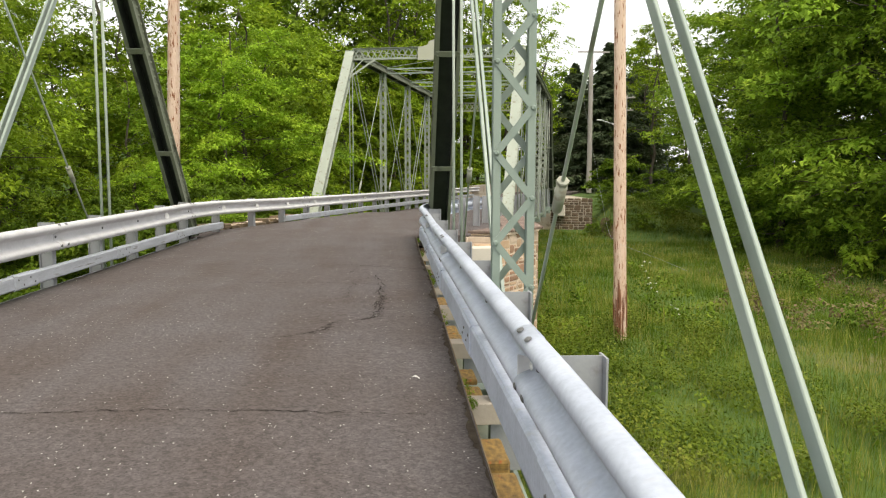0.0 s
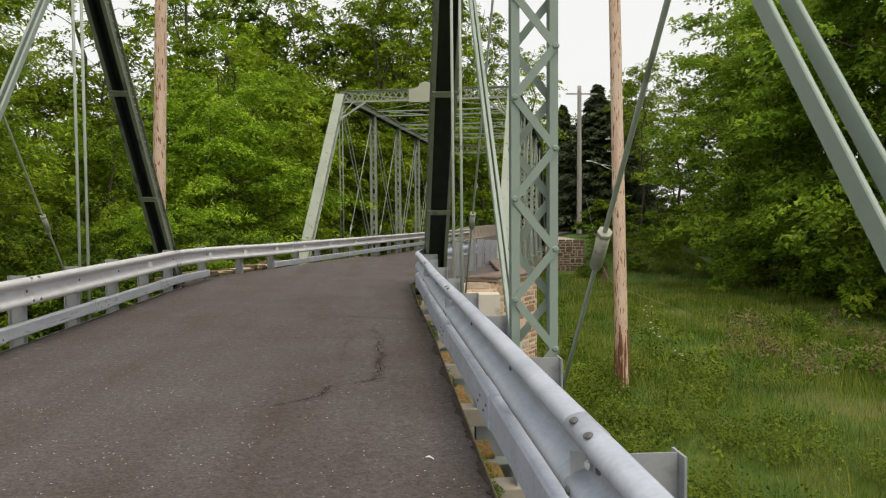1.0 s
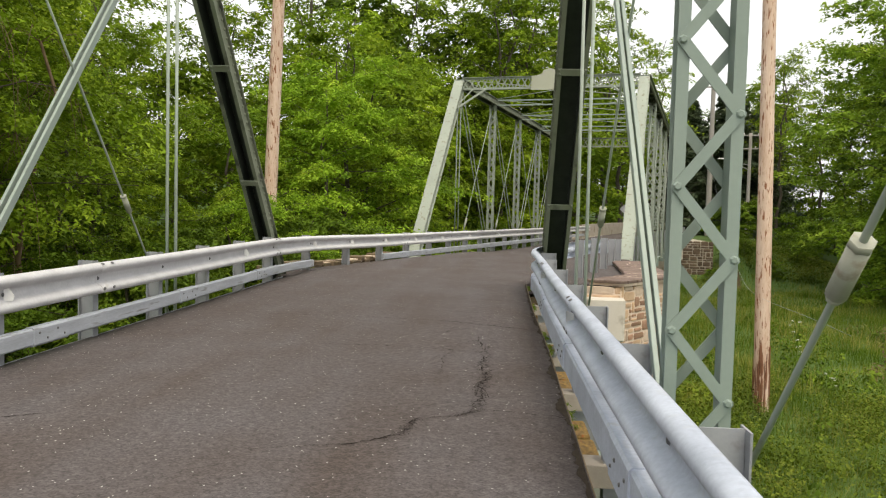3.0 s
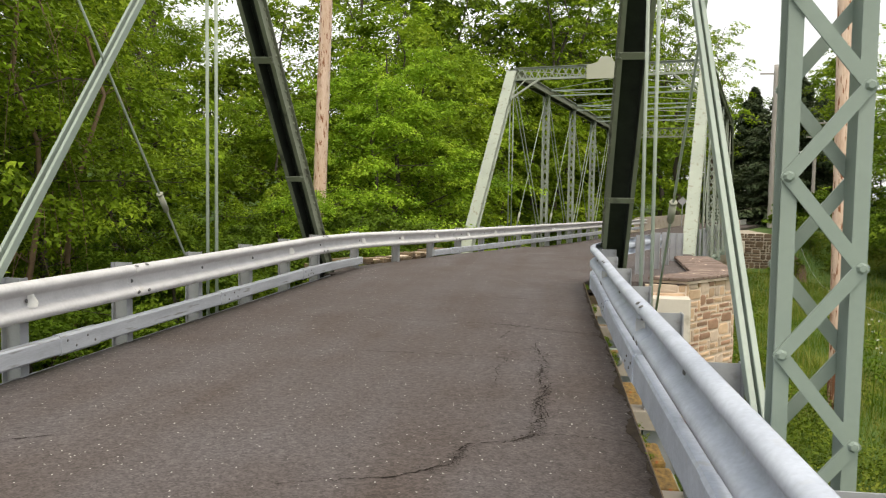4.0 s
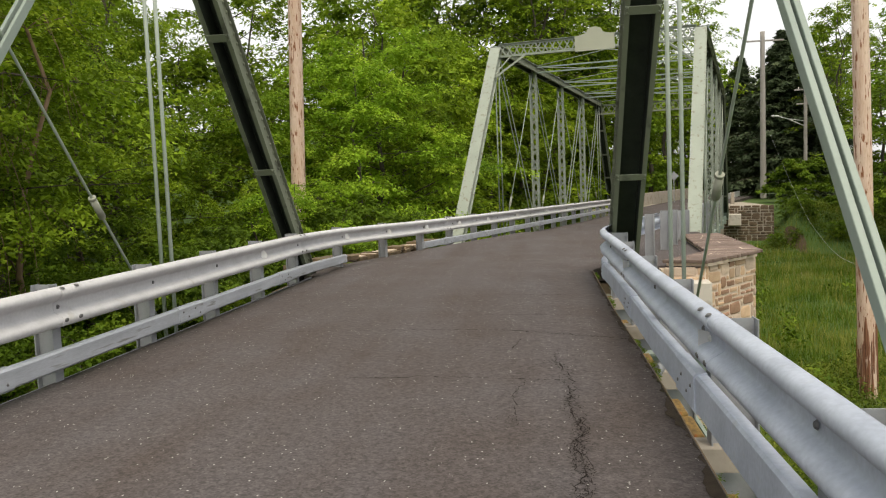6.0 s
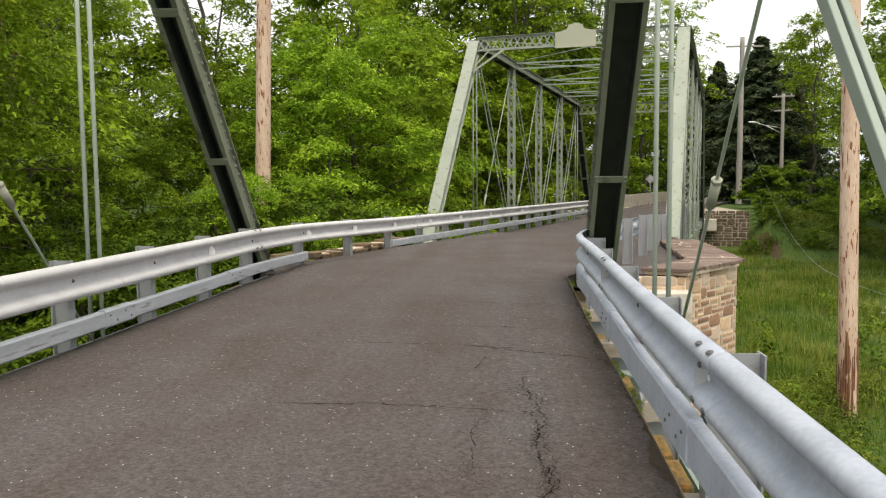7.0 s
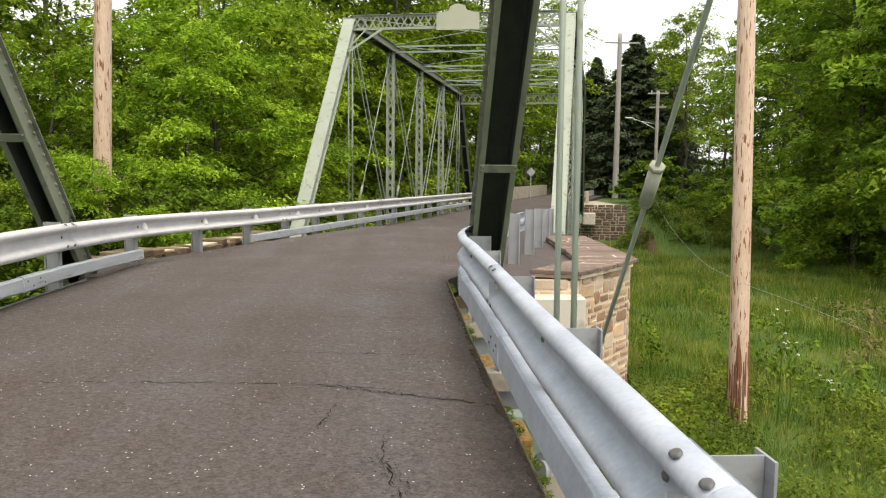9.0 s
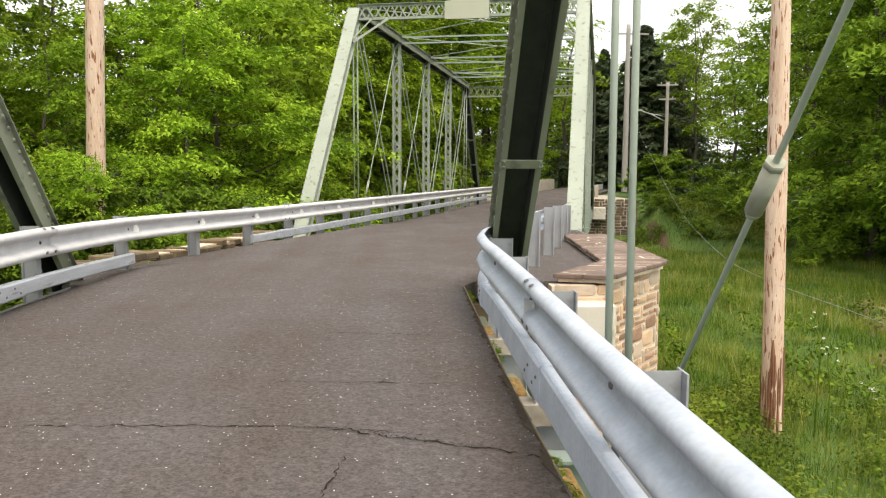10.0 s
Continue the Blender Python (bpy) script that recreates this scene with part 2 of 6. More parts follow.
M_EARTH = surface("meadow_soil", (0.042, 0.086, 0.014), (0.088, 0.142, 0.026), scale=0.5, fine=22, rough=1.0, bump=0.8, wg=1.3, wb=1.2, offset=0.75, c3=(0.16, 0.13, 0.06), spots=0.6, spotscale=0.25)
M_CLAY = surface("bare_clay", (0.06, 0.038, 0.022), (0.13, 0.082, 0.05), scale=3, fine=25, rough=1.0, bump=0.8, c3=(0.06, 0.07, 0.02), spots=0.6, spotscale=2)
M_BARK = surface("bark", (0.05, 0.04, 0.03), (0.1, 0.085, 0.065), scale=4, fine=25, rough=0.95, bump=0.7, stretch=(2, 2, 0.5))
M_WHITE = surface("white_paint", (0.7, 0.7, 0.68), (0.8, 0.8, 0.78), fine=30, rough=0.6)
M_LAMP = surface("dull_aluminium", (0.5, 0.5, 0.5), (0.6, 0.6, 0.6), fine=30, rough=0.4, metal=0.6)
M_WIRE = surface("dark_cable", (0.05, 0.05, 0.05), (0.07, 0.07, 0.07), rough=0.6)
M_LEAF = leaf_material("spring_leaves", (0.055, 0.088, 0.007), (0.2, 0.305, 0.015), (0.37, 0.47, 0.034), glow=0.36)
M_LEAFDEEP = leaf_material("deep_green_leaves", (0.02, 0.045, 0.003), (0.115, 0.19, 0.013), (0.225, 0.3, 0.024), glow=0.26)
M_LEAFY = leaf_material("yellow_green_leaves", (0.055, 0.115, 0.008), (0.225, 0.36, 0.022), (0.4, 0.51, 0.045), glow=0.38)
M_LEAFMID = leaf_material("summer_leaves", (0.056, 0.1, 0.01), (0.212, 0.335, 0.026), (0.38, 0.485, 0.052), glow=0.38)
M_WEED = leaf_material("weed_leaves", (0.03, 0.056, 0.005), (0.128, 0.18, 0.014), (0.26, 0.29, 0.045), glow=0.28)
M_SOIL = surface("edge_dirt", (0.03, 0.024, 0.019), (0.065, 0.052, 0.04), scale=9, fine=60, rough=1.0, bump=0.9, c3=(0.07, 0.085, 0.025), spots=0.62, spotscale=7, spec=0.1)
M_STRAW = leaf_material("pale_grass_blades", (0.12, 0.15, 0.022), (0.27, 0.265, 0.058), (0.45, 0.39, 0.15))
M_DRYSTEM = surface("dry_stem", (0.16, 0.1, 0.06), (0.28, 0.19, 0.12), fine=30, rough=0.95)
M_DRY = leaf_material("withered_leaves", (0.1, 0.075, 0.04), (0.2, 0.15, 0.085), (0.17, 0.2, 0.05), glow=0.25)
M_NEEDLE = leaf_material("spruce_needles", (0.034, 0.055, 0.028), (0.08, 0.11, 0.055), (0.13, 0.16, 0.08), glow=0.15)
M_GRASS = leaf_material("meadow_grass_blades", (0.032, 0.074, 0.006), (0.115, 0.19, 0.012), (0.32, 0.33, 0.065))


# ---- building helpers ----
def part(name, bm, mat, parent, label=""):
    """One mesh under a thing or a part; the bmesh is in world coordinates unless the thing stands at the origin."""
    me = bpy.data.meshes.new(name)
    bm.to_mesh(me)
    bm.free()
    me.materials.append(mat)
    ob = new(name, me)
    if parent is not None:
        up = Matrix.Identity(4)
        p = parent
        while p is not None:
            up = p.matrix_basis @ up if p.parent is None else p.matrix_basis @ up
            p = p.parent
        ob.parent = parent
        me.transform(up.inverted())
    if label:
        tagged(ob, label)
    return ob


def thing(name, at, label, category, group="", kind=""):
    e = new(name)
    e.empty_display_size = 0.3
    e.matrix_basis = Matrix.Translation(at)
    return tagged(e, label, category, group, kind)


def bar(bm, a, b, w, h, side=None, bevel=0.0):
    """A square bar from a to b: w across (along side), h the other way."""
    a, b = Vector(a), Vector(b)
    ax = (b - a).normalized()
    s = Vector(side) if side else (Vector((0, 0, 1)).cross(ax) if abs(ax.z) < 0.95 else Vector((1, 0, 0)))
    s = (s - ax * s.dot(ax)).normalized()
    t = ax.cross(s)
    vs = []
    for p in (a, b):
        for i, j in ((-1, -1), (1, -1), (1, 1), (-1, 1)):
            vs.append(bm.verts.new(p + s * (i * w / 2) + t * (j * h / 2)))
    fs = [bm.faces.new([vs[k] for k in f]) for f in ((3, 2, 1, 0), (4, 5, 6, 7), (0, 1, 5, 4), (1, 2, 6, 5), (2, 3, 7, 6), (3, 0, 4, 7))]
    if bevel:
        es = list({e for f in fs for e in f.edges})
        bmesh.ops.bevel(bm, geom=es, offset=bevel, segments=1, affect="EDGES", clamp_overlap=True)
    return bm


def rod(bm, a, b, r, n=10, r2=None):
    a, b = Vector(a), Vector(b)
    ax = (b - a).normalized()
    s = ax.orthogonal().normalized()
    t = ax.cross(s)
    r2 = r if r2 is None else r2
    rings = []
    for p, q in ((a, r), (b, r2)):
        rings.append([bm.verts.new(p + (s * math.cos(2 * math.pi * i / n) + t * math.sin(2 * math.pi * i / n)) * q) for i in range(n)])
    for i in range(n):
        f = bm.faces.new((rings[0][i], rings[0][(i + 1) % n], rings[1][(i + 1) % n], rings[1][i]))
        f.smooth = True
    bm.faces.new(rings[0][::-1])
    bm.faces.new(rings[1])
    return bm


def sweep(bm, path, profile, closed=False, smooth=False):
    """A profile of (across, up) swept along a path of points in plan; across points to the path's right."""
    rows = []
    n = len(path)
    for i, p in enumerate(path):
        p = Vector(p)
        a = Vector(path[max(i - 1, 0)])
        b = Vector(path[min(i + 1, n - 1)])
        d = (b - a).normalized()
        r = Vector((d.y, -d.x, 0)).normalized()
        k = 1.0
        if 0 < i < n - 1:
            d1 = (p - a).normalized()
            k = 1 / max(0.5, Vector((d1.y, -d1.x, 0)).normalized().dot(r))
        rows.append([bm.verts.new(p + r * (u * k) + Vector((0, 0, v))) for u, v in profile])
    m = len(profile)
    for i in range(n - 1):
        for j in range(m if closed else m - 1):
            f = bm.faces.new((rows[i][j], rows[i + 1][j], rows[i + 1][(j + 1) % m], rows[i][(j + 1) % m]))
            f.smooth = smooth
    if closed:
        bm.faces.new(rows[0])
        bm.faces.new(rows[-1][::-1])
    return bm


def slab(bm, pts, z0, z1):
    lo = [bm.verts.new((x, y, z0)) for x, y in pts]
    hi = [bm.verts.new((x, y, z1)) for x, y in pts]
    bm.faces.new(hi)
    bm.faces.new(lo[::-1])
    for i in range(len(pts)):
        j = (i + 1) % len(pts)
        bm.faces.new((lo[i], lo[j], hi[j], hi[i]))
    return bm


def rivets(bm, a, b, step, r, out):
    """Domed rivet heads in a row from a to b, standing out along out."""
    a, b, out = Vector(a), Vector(b), Vector(out).normalized()
    s = out.orthogonal().normalized()
    t = out.cross(s)
    k = max(1, int((b - a).length / step))
    for i in range(k + 1):
        c = a + (b - a) * (i / k)
        ring = [bm.verts.new(c + (s * math.cos(j * math.pi / 3) + t * math.sin(j * math.pi / 3)) * r) for j in range(6)]
        ring2 = [bm.verts.new(c + (s * math.cos(j * math.pi / 3) + t * math.sin(j * math.pi / 3)) * r * 0.6 + out * r * 0.6) for j in range(6)]
        for j in range(6):
            bm.faces.new((ring[j], ring[(j + 1) % 6], ring2[(j + 1) % 6], ring2[j]))
        bm.faces.new(ring2)


# the far span's own axes: ahead along its road, and across it to the right
TH = radians(13.7)
FD, FN = Vector((math.sin(TH), math.cos(TH), 0)), Vector((math.cos(TH), -math.sin(TH), 0))


FALL = ((8.5, 0.0), (12, -0.08), (17, -0.2), (24, -0.33), (31, -0.44), (38, -0.51), (46, -0.56), (200, -0.62))


def fall(d):
    """How far the road has dropped d metres along the far span's line."""
    if d <= FALL[0][0]:
        return 0.0
    for (a, u), (b, v) in zip(FALL, FALL[1:]):
        if d <= b:
            return u + (v - u) * (d - a) / (b - a)
    return FALL[-1][1]


def far(d, c, z=0.0):
    return FD * d + FN * c + Vector((0, 0, z + fall(d)))


def prism(bm, a, b, outline, u, v):
    """A solid bar from a to b with an outline of (u, v) pairs."""
    a, b, u, v = Vector(a), Vector(b), Vector(u), Vector(v)
    r0 = [bm.verts.new(a + u * x + v * y) for x, y in outline]
    r1 = [bm.verts.new(b + u * x + v * y) for x, y in outline]
    n = len(outline)
    fs = [bm.faces.new(r0), bm.faces.new(r1[::-1])]
    for i in range(n):
        fs.append(bm.faces.new((r0[i], r1[i], r1[(i + 1) % n], r0[(i + 1) % n])))
    bmesh.ops.recalc_face_normals(bm, faces=fs)
    return bm


def strap_mesh(name, length, w, t, dome, mat):
    """A flat lacing bar along local x with a rivet head at each end, standing out along z."""
    bm = bmesh.new()
    bar(bm, (-w * 0.3, 0, t / 2), (length + w * 0.3, 0, t / 2), w, t, side=(0, 1, 0))
    for x in (0.0, length):
        if dome:
            rivets(bm, (x, 0, t), (x + 0.0001, 0, t), 1, dome, (0, 0, 1))
    me = bpy.data.meshes.new(name)
    bm.to_mesh(me)
    bm.free()
    me.materials.append(mat)
    return me


def child(name, me, parent, m, label=""):
    ob = new(name, me)
    ob.parent = parent
    up = parent.matrix_basis.copy()
    p = parent.parent
    while p is not None:
        up = p.matrix_basis @ up
        p = p.parent
    ob.matrix_basis = up.inverted() @ m
    return tagged(ob, label) if label else ob


def straps(parent, a, b, width, across, out, bars, w, t, dome, mat, flip=False, name="lacing_bar"):
    """Single lacing: bars zigzag between two edges that lie width apart, on the face that looks along out."""
    a, b, out = Vector(a), Vector(b), Vector(out).normalized()
    across = Vector(across).normalized() * width / 2
    step = (b - a) / bars
    me = strap_mesh(name, (step - across * 2).length, w, t, dome, mat)
    for i in range(bars):
        s = 1 if (i % 2 == 0) != flip else -1
        p, q = a + step * i + across * s, a + step * (i + 1) - across * s
        x = (q - p).normalized()
        m = Matrix((x, out.cross(x), out)).transposed().to_4x4()
        m.translation = p + out * (t * 0.15 * (i % 2))
        child(name, me, parent, m)

# ---- ground: one sheet, a low meadow under the spans, banks that rise to the road ----
def smooth(a, b, v):
    k = min(1.0, max(0.0, (v - a) / (b - a)))
    return k * k * (3 - 2 * k)


def ground_z(x, y):
    d, c = x * FD.x + y * FD.y, x * FN.x + y * FN.y
    z = -2.95 + 0.25 * noise.noise(Vector((x * 0.12, y * 0.12, 0.3))) + 0.08 * noise.noise(Vector((x * 0.6, y * 0.6, 2.3)))
    z -= 0.9 * smooth(-1.0, -5.0, x) * smooth(60, 30, y) * smooth(-9, -5, x)
    z += 2.6 * smooth(16, 34, c) * smooth(-30, 10, d)
    z += 9.0 * smooth(-11, -34, c)
    road_in = smooth(49, 44, d)
    mid_c = 1 + 2.6 * smooth(50, 80, d) + 21 * smooth(70, 165, d)
    lo = 45.5 - 4.5 * smooth(6.2, 8.0, c)
    bank = smooth(lo, lo + 6, d) * smooth(17, 6.5, abs(c - mid_c))
    z = z * (1 - bank) + (-0.8) * bank
    z += 2.9 * smooth(52, 90, d) * (1 - bank)
    back = smooth(-16, -22, y) * smooth(24, 8, abs(x - 2))
    z = z * (1 - back) + (-0.12) * back
    return z


def axis(lo, hi, step, wide, grow=1.35):
    v, out = lo, [lo]
    while v < hi:
        v += step
        out.append(v)
    a, s = lo, step
    while a > -wide:
        s *= grow
        a -= s
        out.insert(0, a)
    b, s = v, step
    while b < wide:
        s *= grow
        b += s
        out.append(b)
    return out


bm = bmesh.new()
xs, ys = axis(-24, 40, 0.9, 1500), axis(-26, 80, 1.1, 1500)
grid = [[bm.verts.new((x, y, ground_z(x, y))) for x in xs] for y in ys]
for j in range(len(ys) - 1):
    for i in range(len(xs) - 1):
        bm.faces.new((grid[j][i], grid[j][i + 1], grid[j + 1][i + 1], grid[j + 1][i])).smooth = True
ground = part("ground", bm, M_EARTH, None)
tagged(ground, "grassy meadow soil below the bridge with worn brown patches", "ground", kind="structure")

# ---- roadway: near deck, bend over the pier, far deck and the road beyond ----
BEND = ((10.6, 0), (20, 0), (35, 0), (50, 0.2), (60, 1.0), (75, 2.6), (100, 7), (160, 24))
LEFT_EDGE = [(-0.12, -60), (-0.1, 0), (-0.06, 6.1), (0.04, 8.4)] + [tuple(far(d, -1.93 + e))[:2] for d, e in BEND]
RIGHT_EDGE = [(4.515, -60), (4.45, 0), (4.405, 3.0), (4.4, 6.9)] + [tuple(far(d, 3.12 + e))[:2] for d, e in BEND]
bm = bmesh.new()
rows = []
SEG = []
for k in range(len(LEFT_EDGE) - 1):
    (a, b), (c, d) = LEFT_EDGE[k:k + 2], RIGHT_EDGE[k:k + 2]
    steps = 80 if k == 0 else (20 if k < 4 else 8)
    for i in range(steps + (1 if k == len(LEFT_EDGE) - 2 else 0)):
        f = i / steps
        SEG.append(((a[0] + (b[0] - a[0]) * f, a[1] + (b[1] - a[1]) * f), (c[0] + (d[0] - c[0]) * f, c[1] + (d[1] - c[1]) * f)))
top, low = [], []
for (ax, ay), (bx, by) in SEG:
    row = []
    for j in range(13):
        f = j / 12
        edge = 0.012 * noise.noise(Vector((ax * 3 + f, ay * 2.1, 4.0))) if j in (0, 12) else 0
        x, y = ax + (bx - ax) * f, ay + (by - ay) * f
        row.append(bm.verts.new((x + edge * 2, y, 0.004 * noise.noise(Vector((x * 0.8, y * 0.8, 1))) + (0.03 * (1 - (2 * f - 1) ** 2)) - 0.03 + fall(x * FD.x + y * FD.y))))
    top.append(row)
    low.append((bm.verts.new((ax, ay, -0.24 + fall(ax * FD.x + ay * FD.y))), bm.verts.new((bx, by, -0.24 + fall(bx * FD.x + by * FD.y)))))
for i in range(len(top) - 1):
    for j in range(12):
        bm.faces.new((top[i][j], top[i][j + 1], top[i + 1][j + 1], top[i + 1][j])).smooth = True
    bm.faces.new((low[i][0], top[i][0], top[i + 1][0], low[i + 1][0]))
    bm.faces.new((top[i][12], low[i][1], low[i + 1][1], top[i + 1][12]))
    bm.faces.new((low[i][1], low[i][0], low[i + 1][0], low[i + 1][1]))
bmesh.ops.recalc_face_normals(bm, faces=bm.faces)
road = tagged(part("road", bm, M_ASPHALT, None), "dark grey patched asphalt roadway across both spans", "road", kind="structure")


def crack(pts, w, seed):
    """A ragged tarry crack with width, laid on the asphalt."""
    rnd = random.Random(seed)
    bm = bmesh.new()
    line = []
    for (x0, y0), (x1, y1) in zip(pts, pts[1:]):
        n = max(2, int(math.hypot(x1 - x0, y1 - y0) / 0.03))
        for i in range(n):
            f = i / n
            line.append((x0 + (x1 - x0) * f + rnd.uniform(-0.013, 0.013) + 0.035 * noise.noise(Vector((f * 9 + seed, x0 * 3, y0 * 3))), y0 + (y1 - y0) * f + rnd.uniform(-0.013, 0.013) + 0.035 * noise.noise(Vector((x0 * 3, f * 9 + seed, y0 * 3)))))
    line.append(pts[-1])
    prev = None
    for i, (x, y) in enumerate(line):
        a, b = Vector(line[max(i - 1, 0)]), Vector(line[min(i + 1, len(line) - 1)])
        d = (b - a).normalized()
        r = Vector((d.y, -d.x)) * w * rnd.choice((0.15, 0.22, 0.3, 0.42, 0.65)) * (0.25 + 0.75 * math.sin(math.pi * (i + 0.5) / len(line)) ** 0.4)
        z = 0.03 * (1 - ((x - 2.18) / 2.28) ** 2) - 0.0305 + 0.004 * noise.noise(Vector((x * 0.8, y * 0.8, 1)))
        cur = (bm.verts.new((x - r.x, y - r.y, z + 0.004)), bm.verts.new((x + r.x, y + r.y, z + 0.004)))
        if prev and rnd.random() > 0.03:
            bm.faces.new((prev[0], prev[1], cur[1], cur[0]))
        prev = cur
    return part("crack", bm, M_CRACK, road)


def fracture(pts, wide, n, seed):
    """A band of broken asphalt: short dark splits that cross one another along a line."""
    rnd = random.Random(seed)
    bm = bmesh.new()
    legs = [(Vector(p), Vector(q)) for p, q in zip(pts, pts[1:])]
    for _ in range(int(n * 1.8)):
        p, q = rnd.choices(legs, [(q - p).length for p, q in legs])[0]
        d = (q - p).normalized()
        k = rnd.random()
        c = p + (q - p) * k + Vector((d.y, -d.x)) * rnd.gauss(0, wide * 0.38)
        a = math.atan2(d.y, d.x) + rnd.choice((0, 0, 0.5, -0.5, 1.2, -1.2)) + rnd.gauss(0, 0.25)
        ln, w = rnd.uniform(0.008, 0.035), rnd.uniform(0.001, 0.0035)
        u, v = Vector((math.cos(a), math.sin(a))) * ln / 2, Vector((-math.sin(a), math.cos(a))) * w
        ring = []
        for e in (c - u, c + v * rnd.uniform(0.5, 1.2), c + u, c - v * rnd.uniform(0.5, 1.2)):
            z = 0.03 * (1 - ((e.x - 2.18) / 2.28) ** 2) - 0.0305 + 0.004 * noise.noise(Vector((e.x * 0.8, e.y * 0.8, 1)))
            ring.append(bm.verts.new((e.x, e.y, z + 0.0045)))
        bm.faces.new(ring)
    return part("crack", bm, M_CRACK, road)


MAIN = [(3.83, -2.32), (3.85, -1.9), (3.82, -1.6), (3.86, -1.26), (3.81, -0.7), (3.84, -0.4), (3.78, -0.13)]
crack([(2.6, -3.42), (2.9, -3.3), (3.14, -3.22), (3.4, -2.97), (3.44, -2.6), (3.72, -2.49), (3.83, -2.32)], 0.01, 1)
crack([(3.83, -2.32), (4.0, -2.28), (4.22, -2.32), (4.42, -2.36)], 0.009, 21)
crack(MAIN, 0.009, 2)
crack([(x + 0.035, y + 0.05) for x, y in MAIN[:5]], 0.005, 22)
crack([(x - 0.03, y - 0.03) for x, y in MAIN[:4]], 0.005, 23)
fracture(MAIN[:6], 0.075, 420, 1)
fracture([(3.3, -3.1), (3.4, -2.97), (3.43, -2.75), (3.44, -2.6)], 0.07, 110, 2)
fracture([(3.68, -2.5), (3.76, -2.42), (3.83, -2.32)], 0.06, 60, 3)
fracture([(3.76, -0.2), (3.84, 0.05), (3.8, 0.3), (3.7, 0.5)], 0.1, 90, 4)
fracture([(3.45, -1.3), (3.44, -0.6), (3.5, -0.1)], 0.12, 60, 5)
crack([(3.81, -0.7), (3.87, -0.35), (3.8, 0.2), (3.74, 0.55), (3.77, 0.89)], 0.008, 12)
crack([(3.5, -1.2), (3.46, -0.5), (3.52, -0.2)], 0.006, 14)
crack([(1.0, 1.83), (1.61, 1.81), (2.34, 1.79), (3.09, 1.79), (3.44, 1.73), (3.51, 1.72), (3.82, 1.67)], 0.011, 3)
crack([(3.3, 1.76), (3.6, 1.65), (3.98, 1.51), (4.26, 1.42), (4.44, 1.33)], 0.015, 15)
fracture([(3.2, 1.78), (3.5, 1.7), (3.9, 1.55), (4.2, 1.44)], 0.04, 90, 6)
crack([(2.95, 2.67), (3.3, 2.65), (3.6, 2.66), (3.95, 2.64)], 0.011, 4)
fracture([(3.4, 2.66), (3.6, 2.66), (3.64, 2.8)], 0.04, 30, 7)
crack([(3.1, 4.16), (3.3, 4.15), (3.7, 4.13), (4.0, 4.11)], 0.012, 5)
crack([(3.45, 1.35), (3.42, 1.1), (3.38, 0.86)], 0.01, 16)
crack([(2.2, -0.1), (3.0, -0.05), (3.77, -0.13)], 0.012, 6)
crack([(0.2, -5.2), (1.3, -5.3), (2.6, -5.25), (4.2, -5.35)], 0.011, 7)
crack([(0.3, -3.4), (0.7, -3.2), (1.1, -2.9)], 0.012, 8)

# ---- guard rails ----
W_HALF = [(0.008, 0.156), (0.035, 0.154), (0.062, 0.145), (0.079, 0.128), (0.084, 0.108), (0.08, 0.09), (0.064, 0.072), (0.03, 0.052), (0.008, 0.04), (0.0, 0.028), (0.0, 0.0)]
W_LINE = W_HALF + [(u, -v) for u, v in W_HALF[-2::-1]]


def w_profile(s):
    """The W section, a thin sheet with thickness; s is the side of the path on which the road lies."""
    out = [(s * u, v) for u, v in W_LINE] + [(s * (u - 0.005), v) for u, v in W_LINE[::-1]]
    return out if s > 0 else out[::-1]


def along(path, s):
    """The point and heading s metres along a path."""
    for a, b in zip(path, path[1:]):
        a, b = Vector(a), Vector(b)
        k = (b - a).length
        if s <= k:
            return a + (b - a) * (s / k), (b - a).normalized()
        s -= k
    a, b = Vector(path[-2]), Vector(path[-1])
    return b, (b - a).normalized()


def cut(path, s0, s1, step=0.25):
    n = max(2, int((s1 - s0) / step))
    return [along(path, s0 + (s1 - s0) * i / n)[0] for i in range(n + 1)]


def post_mesh(name, depth=0.15, width=0.1, lo=-0.55, hi=0.73):
    """A wide-flange steel post: two flanges and a web; local x points away from the road."""
    bm = bmesh.new()
    for x in (0.0, depth):
        bar(bm, (x, 0, lo), (x, 0, hi), 0.009, width, side=(1, 0, 0))
    bar(bm, (depth / 2, 0, lo), (depth / 2, 0, hi), depth - 0.012, 0.008, side=(1, 0, 0))
    me = bpy.data.meshes.new(name)
    bm.to_mesh(me)
    bm.free()
    me.materials.append(M_ZINCDULL)
    return me


def reflector_mesh(name):
    bm = bmesh.new()
    slabpts = [(-0.036, -0.05), (0.03, -0.05), (0.042, -0.012), (0.004, 0.056), (-0.036, 0.044)]
    a = [bm.verts.new((0.0, u, v)) for u, v in slabpts]
    b = [bm.verts.new((0.006, u, v)) for u, v in slabpts]
    bm.faces.new(a[::-1])
    bm.faces.new(b)
    for i in range(5):
        bm.faces.new((a[i], a[(i + 1) % 5], b[(i + 1) % 5], b[i]))
    me = bpy.data.meshes.new(name)
    bm.to_mesh(me)
    bm.free()
    me.materials.append(M_WHITE)
    return me


